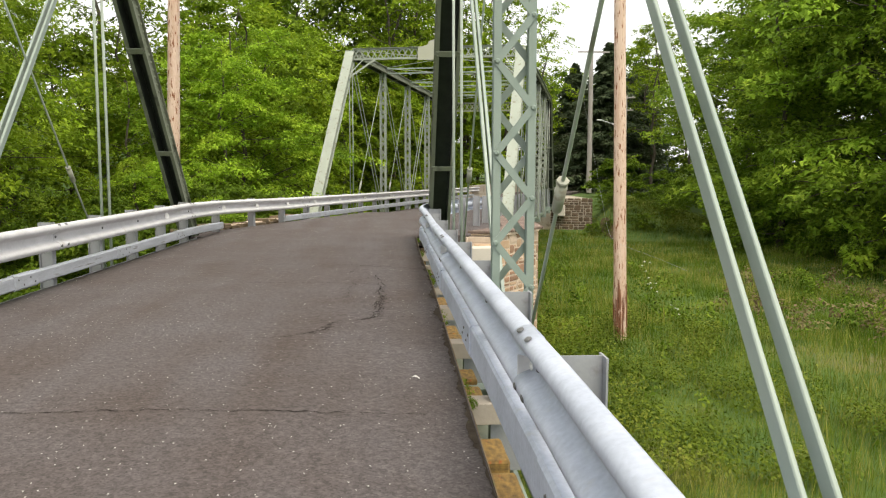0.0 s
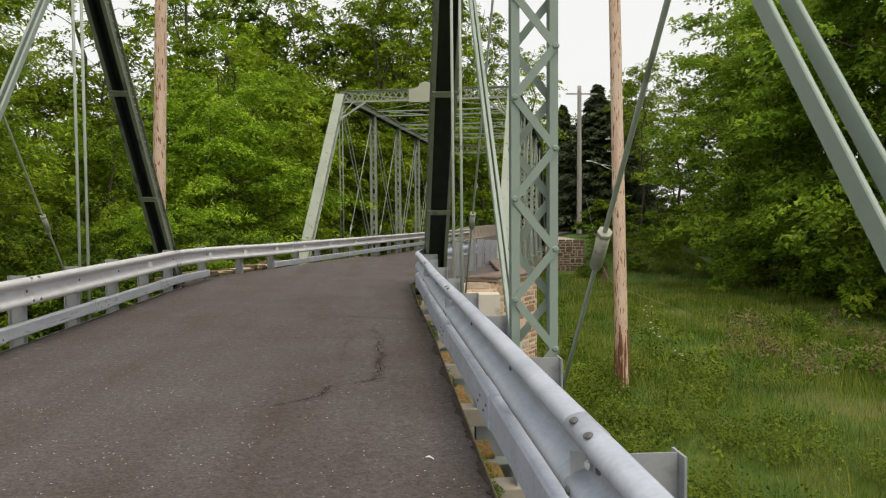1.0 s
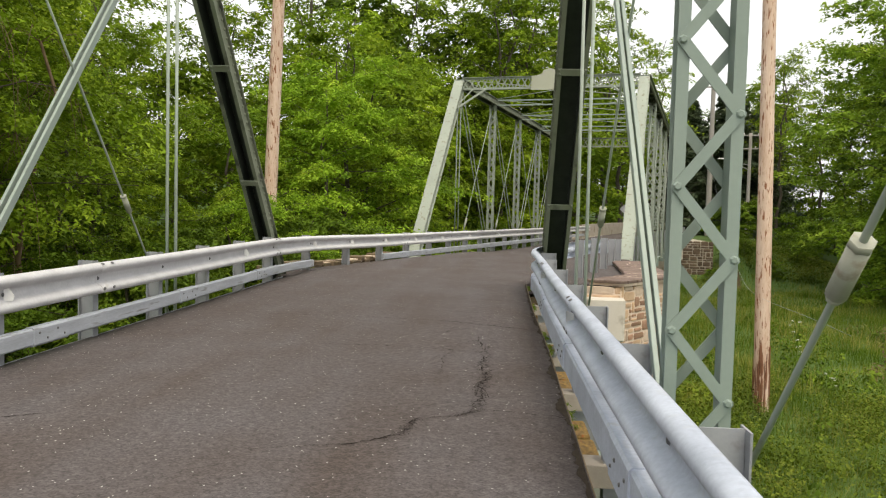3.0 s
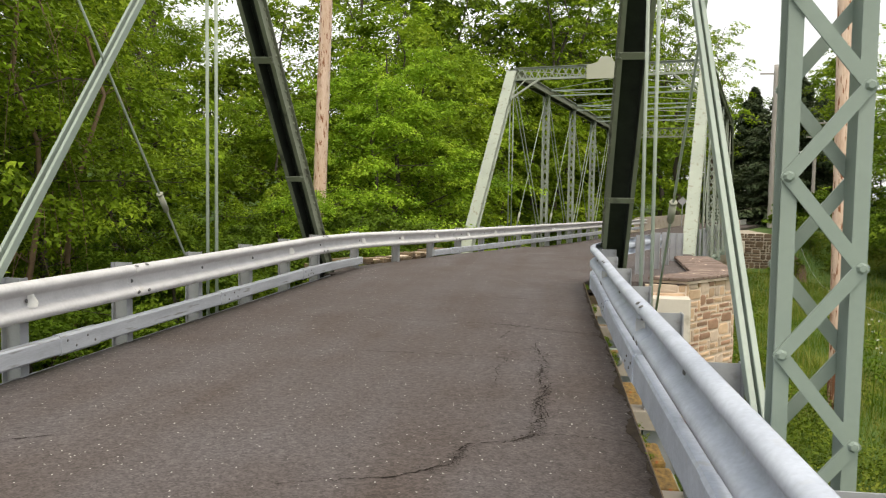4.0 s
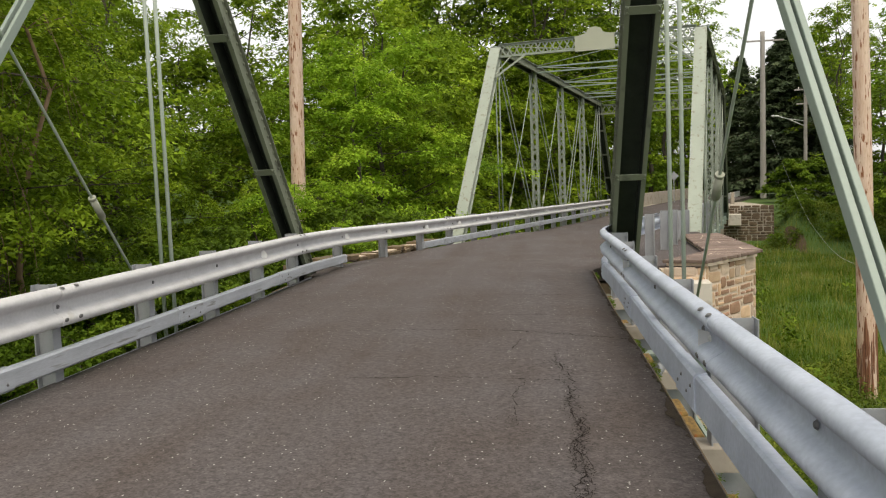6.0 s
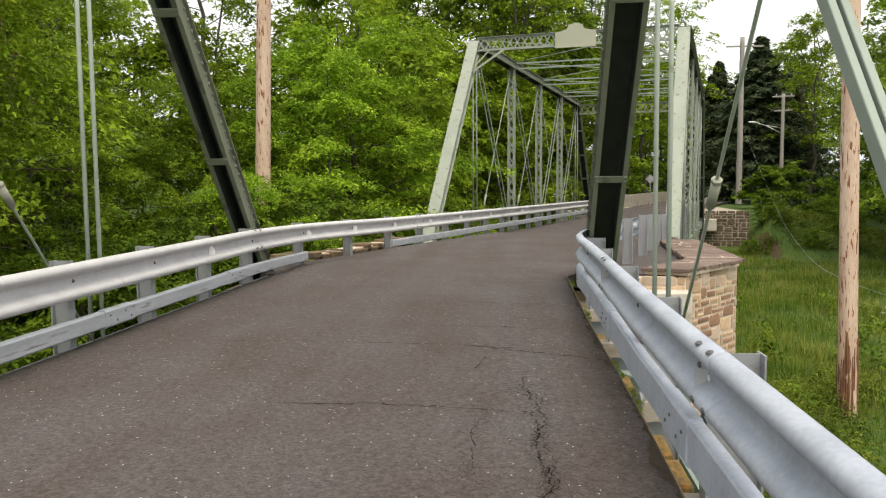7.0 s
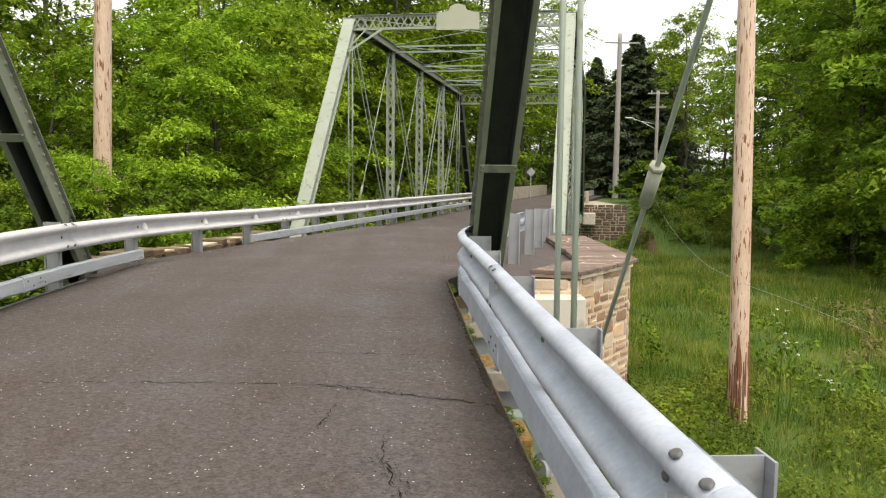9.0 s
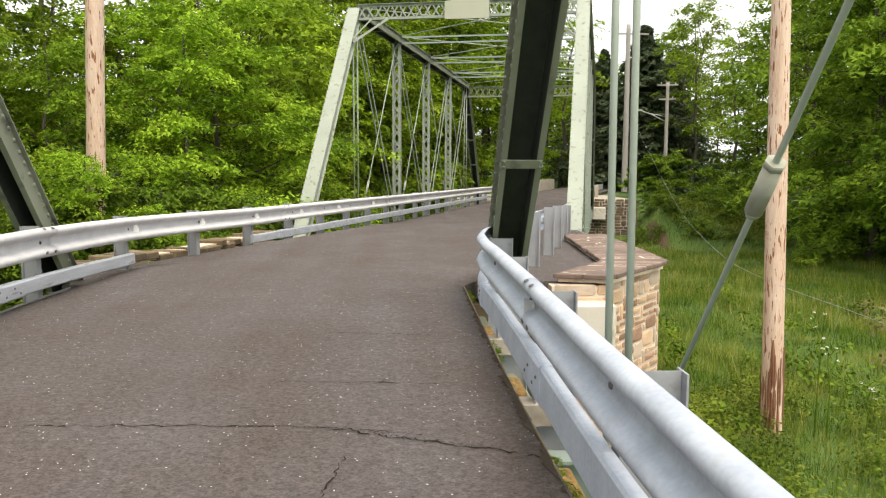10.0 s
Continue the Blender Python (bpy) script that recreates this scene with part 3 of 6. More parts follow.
def flap_mesh(name):
    """A bent plate that stands out of the rail's valley, with its fixing bolt behind."""
    bm = bmesh.new()
    prev = None
    for f in (0.0, 0.33, 0.66, 1.0):
        u, hz, v = 0.008 + 0.064 * f, 0.024 + 0.022 * f, 0.02 * f * f
        cur = [bm.verts.new((u, v + e, z)) for e, z in ((-0.002, -hz), (0.002, -hz), (0.002, hz), (-0.002, hz))]
        if prev:
            for i in range(4):
                bm.faces.new((prev[i], prev[(i + 1) % 4], cur[(i + 1) % 4], cur[i]))
        else:
            bm.faces.new(cur)
        prev = cur
    bm.faces.new(prev[::-1])
    bmesh.ops.recalc_face_normals(bm, faces=bm.faces)
    rivets(bm, (0.014, 0.05, 0.0), (0.014, 0.0501, 0.0), 1, 0.02, (1, 0, 0))
    me = bpy.data.meshes.new(name)
    bm.to_mesh(me)
    bm.free()
    me.materials.append(M_WHITE)
    return me


FLAP = flap_mesh("reflector")
POST, POSTHI, REFL = post_mesh("post"), post_mesh("post", 0.25, 0.12, -0.6, 0.585), reflector_mesh("reflector")
bmb = bmesh.new()
rivets(bmb, (0, 0, 0), (0, 0, 0.001), 1, 0.019, (1, 0, 0))
BOLT = bpy.data.meshes.new("bolt")
bmb.to_mesh(BOLT)
bmb.free()
BOLT.materials.append(M_BOLT)


bmb = bmesh.new()                                        # the button head of a splice bolt, longer than wide
prev = None
for rad, out in ((0.017, 0.0), (0.0165, 0.004), (0.011, 0.0075), (0.004, 0.0085)):
    ring = [bmb.verts.new((out, 1.5 * rad * math.cos(j * math.pi / 8), rad * math.sin(j * math.pi / 8))) for j in range(16)]
    if prev:
        for j in range(16):
            bmb.faces.new((prev[j], prev[(j + 1) % 16], ring[(j + 1) % 16], ring[j])).smooth = True
    prev = ring
bmb.faces.new(prev)
bmesh.ops.recalc_face_normals(bmb, faces=bmb.faces)
OVAL = bpy.data.meshes.new("bolt")
bmb.to_mesh(OVAL)
bmb.free()
OVAL.materials.append(M_BOLT)


def heading(p, h, side):
    """A pose at p whose x axis points to that side of the heading h (+1 right, -1 left)."""
    r = Vector((h.y, -h.x, 0)).normalized() * side
    m = Matrix((r, Vector((0, 0, 1)).cross(r), (0, 0, 1))).transposed().to_4x4()
    m.translation = p
    return m


def guardrail(path, road_side, zc, posts, splices, rubs, post_me, refl, label, rub_z=0.155, rh=0.075):
    g = thing("guardrail", Vector(path[0]), label, "guardrail", "guard rails of the bridge")
    total = sum((Vector(b) - Vector(a)).length for a, b in zip(path, path[1:]))
    ends = [0.0] + splices + [total]
    up = Vector((0, 0, zc))
    for k, (a, b) in enumerate(zip(ends, ends[1:])):
        off = 0.004 * (k % 2) * road_side
        pts = []
        for q in cut(path, a, min(total, b + (0.3 if b < total else 0))):
            pts.append(q + up)
        bm = bmesh.new()
        prof = [(u + off, v) for u, v in w_profile(road_side)]
        sweep(bm, pts, prof, closed=True, smooth=True)
        part("rail_panel", bm, M_ZINC if road_side < 0 else M_ZINCPALE, g)
    for s in splices:
        for ds in (0.03, 0.22):
            for u, v, tip in ((0.066, 0.146, -62), (0.086, -0.1, 10)):
                p, h = along(path, s + ds)
                child("bolt", OVAL, g, heading(p + up + Vector((0, 0, v)), h, road_side) @ pose(u + 0.004, 0, 0, 0, tip, 0))
    for s in posts:
        p, h = along(path, s)
        child("post", POST if s > 23 else post_me, g, heading(p, h, -road_side) @ pose(0.02, 0, 0))
        child("bolt", BOLT, g, heading(p + up, h, road_side) @ pose(0.006, 0, 0))
    for s in refl:
        p, h = along(path, s)
        if road_side > 0:
            child("reflector", REFL, g, heading(p + up, h, road_side) @ pose(0.045, 0, 0, 0, 0, -66), "white reflector tab")
        else:
            child("reflector", FLAP, g, heading(p + up, h, road_side) @ pose(0.004, 0, -0.012), "dirty white reflector flap")
    for a, b in rubs:
        bm = bmesh.new()
        prof = [(road_side * u, v) for u, v in ((0.0, -rh), (0.055, -rh), (0.068, 0.015 - rh), (0.068, rh - 0.015), (0.055, rh), (0.0, rh))]
        sweep(bm, [q + Vector((0, 0, rub_z)) for q in cut(path, a, b)], prof if road_side > 0 else prof[::-1], closed=True)
        part("rub_rail", bm, M_ZINC if road_side < 0 else M_ZINCOLD, g)
        s = a + 1.2
        while s < b - 0.6:
            bm = bmesh.new()
            prof = [(road_side * u, v) for u, v in ((0.0, -rh - 0.008), (0.062, -rh - 0.008), (0.077, 0.01 - rh), (0.077, rh - 0.01), (0.062, rh + 0.008), (0.0, rh + 0.008))]
            sweep(bm, [q + Vector((0, 0, rub_z)) for q in cut(path, s, s + 0.55)], prof if road_side > 0 else prof[::-1], closed=True)
            slv = part("sleeve", bm, M_ZINC if road_side < 0 else M_ZINCOLD, g)
            for ds in (0.08, 0.2, 0.36, 0.47):
                p, h = along(path, s + ds)
                child("bolt", BOLT, g, heading(p + Vector((0, 0, rub_z + (0.03 if ds in (0.08, 0.36) else -0.03))), h, road_side) @ pose(0.078, 0, 0) @ Matrix.Scale(0.62, 4))
            s += 3.1
    return g


LP = [(-0.07, -15.0, 0), (-0.07, 6.0, 0), (-0.05, 7.2, -0.02), (0.02, 8.5, -0.045), (0.22, 9.45, -0.06)] + [tuple(far(d, -1.96, z)) for d, z in ((10.4, -0.035), (12, -0.03), (50, 0))]
base = 15.0
left_posts = [base + 1.52 * k for k in range(-9, 5)] + [base + 8.45, base + 10.35, base + 12.3] + [base + 12.3 + 1.9 * k for k in range(1, 17)]
guardrail(LP, 1, 0.555, left_posts, [base - 12.3, base - 6.35, base - 0.05, base + 6.02, base + 13.6, base + 21.2, base + 28.8],
          [(0.2, base + 8.5), (base + 12.2, base + 47.5)], POST, [base - 1.5, base + 4.5, base + 8.6, base + 10.4, base + 12.4, base + 14.6, base + 17, base + 20, base + 24],
          "galvanised W-beam guard rail with a grey rub rail below")
RP = [(4.65, -15.0, 0), (4.64, -7.0, 0), (4.61, -4.5, 0), (4.56, -1.2, 0), (4.535, 0.5, 0), (4.535, 2.0, 0), (4.52, 4.2, 0), (4.5, 5.0, 0), (4.53, 5.7, 0), (4.62, 6.3, 0), (4.78, 6.9, 0), (5.05, 7.7, 0), (5.4, 8.7, 0), (5.86, 10.1, 0), (6.45, 12.1, -0.06)] + [tuple(far(d, 3.42)) for d in (14.5, 20, 48)]
guardrail(RP, -1, 0.53, [15 + y for y in (-13.7, -11.9, -10.1, -8.3, -6.5, -4.72, -2.93, -1.15, 0.63, 2.6, 4.5, 6.3)] + [23.95, 25.45, 26.7, 28.0] + [29.5 + 1.9 * k for k in range(0, 18)],
          [15 - 11.6, 15 - 6.62, 15 - 1.6, 15 + 2.2, 15 + 5.9, 15 + 12, 15 + 19.5], [(0.2, 21.4)], POSTHI, [15 - 6.35, 15 - 1.32, 15 + 2.48],
          "galvanised W-beam guard rail that bends onto the pier", rub_z=0.17, rh=0.108)


# ---- near span ----
def built_post(parent, name, a, b, w, d, across, out, mat_side, mat_in, mat_cover, batten_at=(), rv=0.02, over=0.075, t=0.014, lip=0.06):
    """A built-up member, open on the underside: two channels under a riveted cover plate that faces out, tied by battens."""
    a, b = Vector(a), Vector(b)
    ax = (b - a).normalized()
    across = Vector(across).normalized()
    out = (Vector(out) - ax * Vector(out).dot(ax)).normalized()
    h = d / 2
    bm = bmesh.new()
    o = out * (h + 0.008)
    bar(bm, a + o, b + o, w + 2 * over, 0.014, side=across)
    for s in (-1, 1):
        e = across * (s * (w / 2 + over * 0.62))
        rivets(bm, a + o + e + out * 0.007, b + o + e + out * 0.007, 0.15, rv, out)
        rivets(bm, a + o + e - out * 0.007, b + o + e - out * 0.007, 0.15, rv, -out)
    p = part(name, bm, mat_cover, parent)
    for s in (-1, 1):
        c = across * (s * w / 2)
        bm = bmesh.new()
        prism(bm, a + c, b + c, [(0, -h), (lip, -h), (lip, t - h), (t, t - h), (t, h - t), (lip, h - t), (lip, h), (0, h)], across * s, out)
        k = across * (s * (w / 2 + t)) + out * (h - 0.05)
        rivets(bm, a + k, b + k, 0.15, rv, across * s)
        part("channel", bm, mat_side, p)
        # inner faces in mat_in, coloured dark to imitate shade in the hollow
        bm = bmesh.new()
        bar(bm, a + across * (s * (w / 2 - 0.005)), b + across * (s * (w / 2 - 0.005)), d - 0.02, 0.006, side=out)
        part("inner_face", bm, mat_in, p, "inner face coloured dark for shade")
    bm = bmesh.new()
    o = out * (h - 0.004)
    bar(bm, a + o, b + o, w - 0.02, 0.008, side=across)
    part("inner_face", bm, mat_in, p, "inner face coloured dark for shade")
    for f in batten_at:
        q = a + (b - a) * f
        bm = bmesh.new()
        o = -out * (h + 0.008)
        bar(bm, q + o - ax * 0.055, q + o + ax * 0.055, w + 0.12, 0.016, side=across, bevel=0.004)
        for s in (-1, 1):
            for e in (-0.032, 0.032):
                k = q + o + across * (s * (w / 2 + 0.03)) + ax * e - out * 0.008
                rivets(bm, k, k + ax * 0.001, 1, 0.018, -out)
        part("batten", bm, mat_side, p)
    return p


def turnbuckle(parent, c, ax, r=0.032, length=0.25):
    c, ax = Vector(c), Vector(ax).normalized()
    bm = bmesh.new()
    h = ax * length / 2
    rod(bm, c - h * 0.8, c + h * 0.8, r, 12)
    rod(bm, c + h * 0.8, c + h, r * 1.12, 6)
    rod(bm, c - h, c - h * 0.8, r * 0.7, 8, r)
    return part("turnbuckle", bm, M_SLEEVE, parent, "weathered turnbuckle sleeve")


def laced_post(parent, a, b, wx, dy, bars, mat, flange=0.06, t=0.012, across=(1, 0, 0), deep=(0, 1, 0), flip=False, lw=0.05, dome=0.022):
    """A vertical made of four angles with lacing bars riveted on both faces."""
    a, b = Vector(a), Vector(b)
    across, deep = Vector(across).normalized(), Vector(deep).normalized()
    p = None
    for sx in (-1, 1):
        for sy in (-1, 1):
            o = across * (sx * wx / 2) + deep * (sy * dy / 2)
            bm = bmesh.new()
            prism(bm, a + o, b + o, [(0, 0), (-flange, 0), (-flange, -t), (-t, -t), (-t, -flange), (0, -flange)], across * sx, deep * sy)
            ob = part("laced_post" if p is None else "angle", bm, mat, parent if p is None else p)
            p = p or ob
    for sy, fl in ((-1, flip), (1, not flip)):
        straps(p, a + deep * (sy * (dy / 2 + 0.001)), b + deep * (sy * (dy / 2 + 0.001)), wx - flange, across, deep * sy, bars, lw, 0.01, dome, mat, fl)
    return p


def channel_post(parent, a, b, wx, dy, span, bars, mat, flange=0.055, t=0.01):
    """A vertical made of two channels, flanges outward, with lacing bars riveted across both faces."""
    a, b = Vector(a), Vector(b)
    i, o, h = wx / 2 - flange, wx / 2, dy / 2
    p = None
    for s in (-1, 1):
        bm = bmesh.new()
        prism(bm, a, b, [(i, -h), (o, -h), (o, t - h), (i + t, t - h), (i + t, h - t), (o, h - t), (o, h), (i, h)], Vector((s, 0, 0)), Vector((0, 1, 0)))
        bmesh.ops.recalc_face_normals(bm, faces=bm.faces)
        ob = part("laced_post" if p is None else "channel", bm, mat, parent if p is None else p)
        p = p or ob
    for sy in (-1, 1):
        e = Vector((0, sy * (h + 0.001), 0))
        straps(p, a + e, b + e, span, (1, 0, 0), (0, sy, 0), bars, 0.05, 0.01, 0.022, mat, sy > 0)
    return p


CH, TOPZ = -0.75, 5.9
near = thing("truss_bridge", (2.35, -10, CH), "sage green iron truss span with laced posts and tie rods", "bridge", "truss spans")
DIAG = {1: ((2.6, -2.95), (-3.0, -8.6), (-8.8, -14.4)), -1: ((1.67, -4.15), (-3.69, -9.51), (-9.7, -15.4))}
EYES = ((0.023, 0.03, 0.074), (0.036, 0.014, 0.056), (0.036, 0.014, 0.056))
TIES = {1: ((2.62, -2.97), (-3.0, -8.6), (-8.8, -14.4)), -1: ((2.12, -3.87), (-3.5, -9.87), (-9.4, -15.7))}
BATT = {1: (0.1, 0.378, 0.631, 0.88), -1: (0.07, 0.337, 0.627, 0.88)}
for XT, L0, L1, PAN, inner in ((-0.2, 7.95, 2.2, 5.75, 1), (4.885, 7.7, 1.95, 5.9, -1)):
    N = [L1 - PAN * k for k in range(0, 4)]          # panel points back from the hip
    EX, EW = (XT - 0.17, 0.19) if inner > 0 else (XT, 0.3)
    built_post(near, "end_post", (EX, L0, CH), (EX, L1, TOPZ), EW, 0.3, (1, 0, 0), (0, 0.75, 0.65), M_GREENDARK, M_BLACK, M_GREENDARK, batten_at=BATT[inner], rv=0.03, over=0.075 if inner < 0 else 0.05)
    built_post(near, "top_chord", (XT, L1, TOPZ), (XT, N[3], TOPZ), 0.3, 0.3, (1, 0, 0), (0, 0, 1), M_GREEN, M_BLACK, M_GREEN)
    for s in (-1, 1):                                    # hip hanger rods
        bm = bmesh.new()
        rod(bm, (XT + 0.057 * s + (0.03 if inner < 0 else -0.05), L1, CH), (XT + 0.057 * s - (0.0 if inner < 0 else 0.05), L1, TOPZ), 0.021, 10)
        part("hanger_rod", bm, M_RODPALE, near)
    for k in (0, 1, 2):                                  # diagonals, each a pair of eyebars
        for s in (-1, 1):
            bm = bmesh.new()
            gap, thick, deep = (0.034, 0.028, 0.072) if inner > 0 else EYES[k]
            a, b = Vector((XT + gap * s, DIAG[inner][k][0], TOPZ)), Vector((XT + gap * s, DIAG[inner][k][1], CH))
            bar(bm, a, b, thick, deep, side=(1, 0, 0), bevel=0.003)
            part("eyebar", bm, M_EYEBAR, near)
    for k in (0, 1, 2):                                  # counter rods with turnbuckles
        rx_ = XT - 0.01 if inner > 0 else XT + 0.045
        a, b = Vector((rx_, TIES[inner][k][0], CH)), Vector((rx_, TIES[inner][k][1], TOPZ))
        bm = bmesh.new()
        rod(bm, a, b, 0.0118, 10)
        cr = part("counter_rod", bm, M_RODPALE, near)
        turnbuckle(cr, a + (b - a) * (0.307 if k == 0 else 0.296), b - a)
    for k in (1, 2):
        py = N[k] - (0.085 if inner > 0 else 0.005)
        channel_post(near, (XT + 0.01 * inner, py, CH - 0.04), (XT + 0.01 * inner, py, CH - 0.04 + 21 * 0.325), 0.305, 0.105, 0.262, 21, M_GREEN)
    for s in (-1, 1):                                    # bottom chord eyebars
        bm = bmesh.new()
        bar(bm, (XT + 0.05 * s, L0, CH), (XT + 0.05 * s, N[3], CH), 0.03, 0.11, side=(1, 0, 0))
        part("chord_bar", bm, M_GREEN, near)
for y in (2.1, -3.75, -9.6):                             # floor beams and stringers
    bm = bmesh.new()
    bar(bm, (-0.4, y, -0.52), (5.2, y, -0.52), 0.02, 0.42, side=(0, 1, 0))
    for z in (-0.31, -0.73):
        bar(bm, (-0.4, y, z), (5.2, y, z), 0.18, 0.02, side=(0, 1, 0))
    part("floor_beam", bm, M_GREEN, near)
for x in (4.62, 3.7, 2.8, 1.9, 1.0, -0.1):
    bm = bmesh.new()
    zs = -0.6 if x > 4.5 else -0.42
    bar(bm, (x, -15, zs), (x, 7.6, zs), 0.016, 0.3, side=(1, 0, 0))
    for z in (zs + 0.15, zs - 0.15):
        bar(bm, (x, -15, z), (x, 7.6, z), 0.12, 0.016, side=(1, 0, 0))
    part("stringer", bm, M_GREENDARK, near)
RPOSTS = (-13.7, -11.9, -10.1, -8.3, -6.5, -4.72, -2.93, -1.15, 0.63, 2.6, 4.5, 6.3)
for a, b in zip(RPOSTS, RPOSTS[1:]):                     # timber deck edge and post brackets, seen in the gap beside the road
    rr = random.Random(int(a * 10))
    for u in (0.42, 1.0) if rr.random() < 0.6 else (0.75,):
        bm = bmesh.new()
        y0, dz = a + u + rr.uniform(-0.08, 0.08), rr.uniform(-0.05, 0.03)
        bar(bm, (4.56 - 0.004 * (a + 6), y0, -0.31 + dz), (4.56 - 0.004 * (b + 6), min(b - 0.2, y0 + rr.uniform(0.3, 0.48)), -0.3 + dz), 0.19, 0.14, bevel=0.014)
        part("edge_timber", bm, M_RUST, near, "ochre weathered edge timber")
    bm = bmesh.new()
    bar(bm, (4.42, a, -0.13), (4.75, a, -0.13), 0.2, 0.014, side=(0, 1, 0))
    bar(bm, (4.42, a - 0.1, -0.19), (4.75, a - 0.1, -0.19), 0.012, 0.13, side=(0, 1, 0))
    part("post_bracket", bm, M_OLDCONC, near, "stained steel post bracket")
bm = bmesh.new()
for k in (-0.05, 0.0, 0.05):
    rod(bm, (4.515 + 0.3 * k, 0.58 + k, -0.105), (4.545 + 0.3 * k, 0.6 + k, -0.115), 0.055, 16)
part("tie_washer", bm, M_ZINCDULL, near, "stack of round tie washers")
for x, m in ((4.468, M_RUBBLE), (-0.118, M_ZINCDULL)):
    bm = bmesh.new()
    line = ((x, -15), (x, 6.9)) if x < 0 else ((4.472, -15), (4.456, 0), (4.411, 3.0), (4.407, 6.85))
    for (x0, y0), (x1, y1) in zip(line, line[1:]):
        bar(bm, (x0, y0, -0.075), (x1, y1, -0.075), 0.006, 0.09, side=(1, 0, 0))
    part("edge_angle", bm, m, near, "thin dirty edge angle along the asphalt")

# ---- far span ----
FZ, FT = -0.55, 6.0
FL, FR = -2.8, 3.62
DL, PANF = 21.0, 4.75
farb = thing("truss_bridge", far(32, 0.4, FZ), "pale green iron truss span with a latticed portal", "bridge", "truss spans")
acr = FN
for c in (FL, FR):
    D = [DL + PANF * k for k in range(5)]
    # the pale post's inside takes the darker green, as shade in the colour
    built_post(farb, "end_post", far(DL - PANF, c, FZ), far(DL, c, FT), 0.23, 0.26, acr, -FD * 0.8 + Vector((0, 0, 0.6)), M_GREENPALE, M_GREENDARK, M_GREENPALE, rv=0.018, over=0.06)
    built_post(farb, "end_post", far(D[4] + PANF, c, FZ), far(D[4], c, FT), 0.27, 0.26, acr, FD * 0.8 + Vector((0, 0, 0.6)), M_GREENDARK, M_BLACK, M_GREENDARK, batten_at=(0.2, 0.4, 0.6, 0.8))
    # pale cover over darker sides: shade put into the chord's colour
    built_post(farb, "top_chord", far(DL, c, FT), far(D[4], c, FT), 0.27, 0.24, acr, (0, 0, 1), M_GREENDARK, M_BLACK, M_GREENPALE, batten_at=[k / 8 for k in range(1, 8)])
    for k in (0, 4):
        for s in (-1, 1):
            bm = bmesh.new()
            rod(bm, far(D[k], c + 0.06 * s, FZ), far(D[k], c + 0.06 * s, FT), 0.022, 8)
            part("hanger_rod", bm, M_GREENPALE, farb)
    for k in (1, 2, 3):
        laced_post(farb, far(D[k], c, FZ), far(D[k], c, FT - 0.1), 0.27, 0.2, 22, M_GREENPALE, flange=0.06, across=FN, deep=FD, lw=0.05, dome=0.015)
    for (ka, kb) in ((0, 1), (1, 2), (4, 3), (3, 2)):
        for s in (-1, 1):
            bm = bmesh.new()
            bar(bm, far(D[ka], c + 0.06 * s, FT), far(D[kb], c + 0.06 * s, FZ), 0.022, 0.06, side=FN)
            part("eyebar", bm, M_GREENPALE, farb)
    for (ka, kb) in ((0, 1), (1, 2), (4, 3), (3, 2)):
        a, b = far(D[ka], c, FZ), far(D[kb], c, FT)
        bm = bmesh.new()
        rod(bm, a, b, 0.017, 8)
        cr = part("counter_rod", bm, M_GREENPALE, farb)
        turnbuckle(cr, a + (b - a) * 0.24, b - a, 0.04, 0.4)
    bm = bmesh.new()
    bar(bm, far(DL - PANF, c, FZ), far(D[4] + PANF, c, FZ), 0.12, 0.1)
    part("bottom_chord", bm, M_GREEN, farb)


def lattice_girder(d, z, h, mat, bars, name):
    a, b = far(d, FL + 0.13, z), far(d, FR - 0.13, z)
    g = None
    for e in (1, -1):
        bm = bmesh.new()
        prism(bm, a + Vector((0, 0, e * h / 2)), b + Vector((0, 0, e * h / 2)), [(-0.08, 0.02), (0.08, 0.02), (0.08, 0.008), (0.006, 0.008), (0.006, -0.06), (-0.006, -0.06), (-0.006, 0.008), (-0.08, 0.008)], FD, Vector((0, 0, e)))
        ob = part(name if g is None else "flange", bm, mat, farb if g is None else g)
        g = g or ob
    for k, fl in ((0.012, False), (0.024, True)):
        straps(g, a - FD * k, b - FD * k, h, (0, 0, 1), -FD, bars, 0.04, 0.008, 0, mat, fl)
    return g


portal = lattice_girder(DL - 0.1, FT - 0.05, 0.4, M_GREENPALE, 26, "portal_girder")
lattice_girder(DL + 4 * PANF, FT - 0.3, 0.5, M_GREENDARK, 20, "portal_girder")
mid = (FL + FR) / 2 + 0.05
bm = bmesh.new()                                         # crested name board without lettering
outline = [(-0.62, -0.27), (0.62, -0.27), (0.62, 0.21), (0.45, 0.225), (0.27, 0.275), (0.235, 0.32), (0.22, 0.39), (0.12, 0.43), (0.0, 0.46), (-0.12, 0.43), (-0.22, 0.39), (-0.235, 0.32), (-0.27, 0.275), (-0.45, 0.225), (-0.62, 0.21)]
fr_ = [bm.verts.new(far(DL - 0.21, mid + u, FT - 0.05 + v)) for u, v in outline]
bk_ = [bm.verts.new(far(DL - 0.17, mid + u, FT - 0.05 + v)) for u, v in outline]
bm.faces.new(fr_)
bm.faces.new(bk_[::-1])
for i in range(len(outline)):
    j = (i + 1) % len(outline)
    bm.faces.new((fr_[j], fr_[i], bk_[i], bk_[j]))
bmesh.ops.recalc_face_normals(bm, faces=bm.faces)
part("crest_board", bm, M_BOARD, farb, "plain crested board")
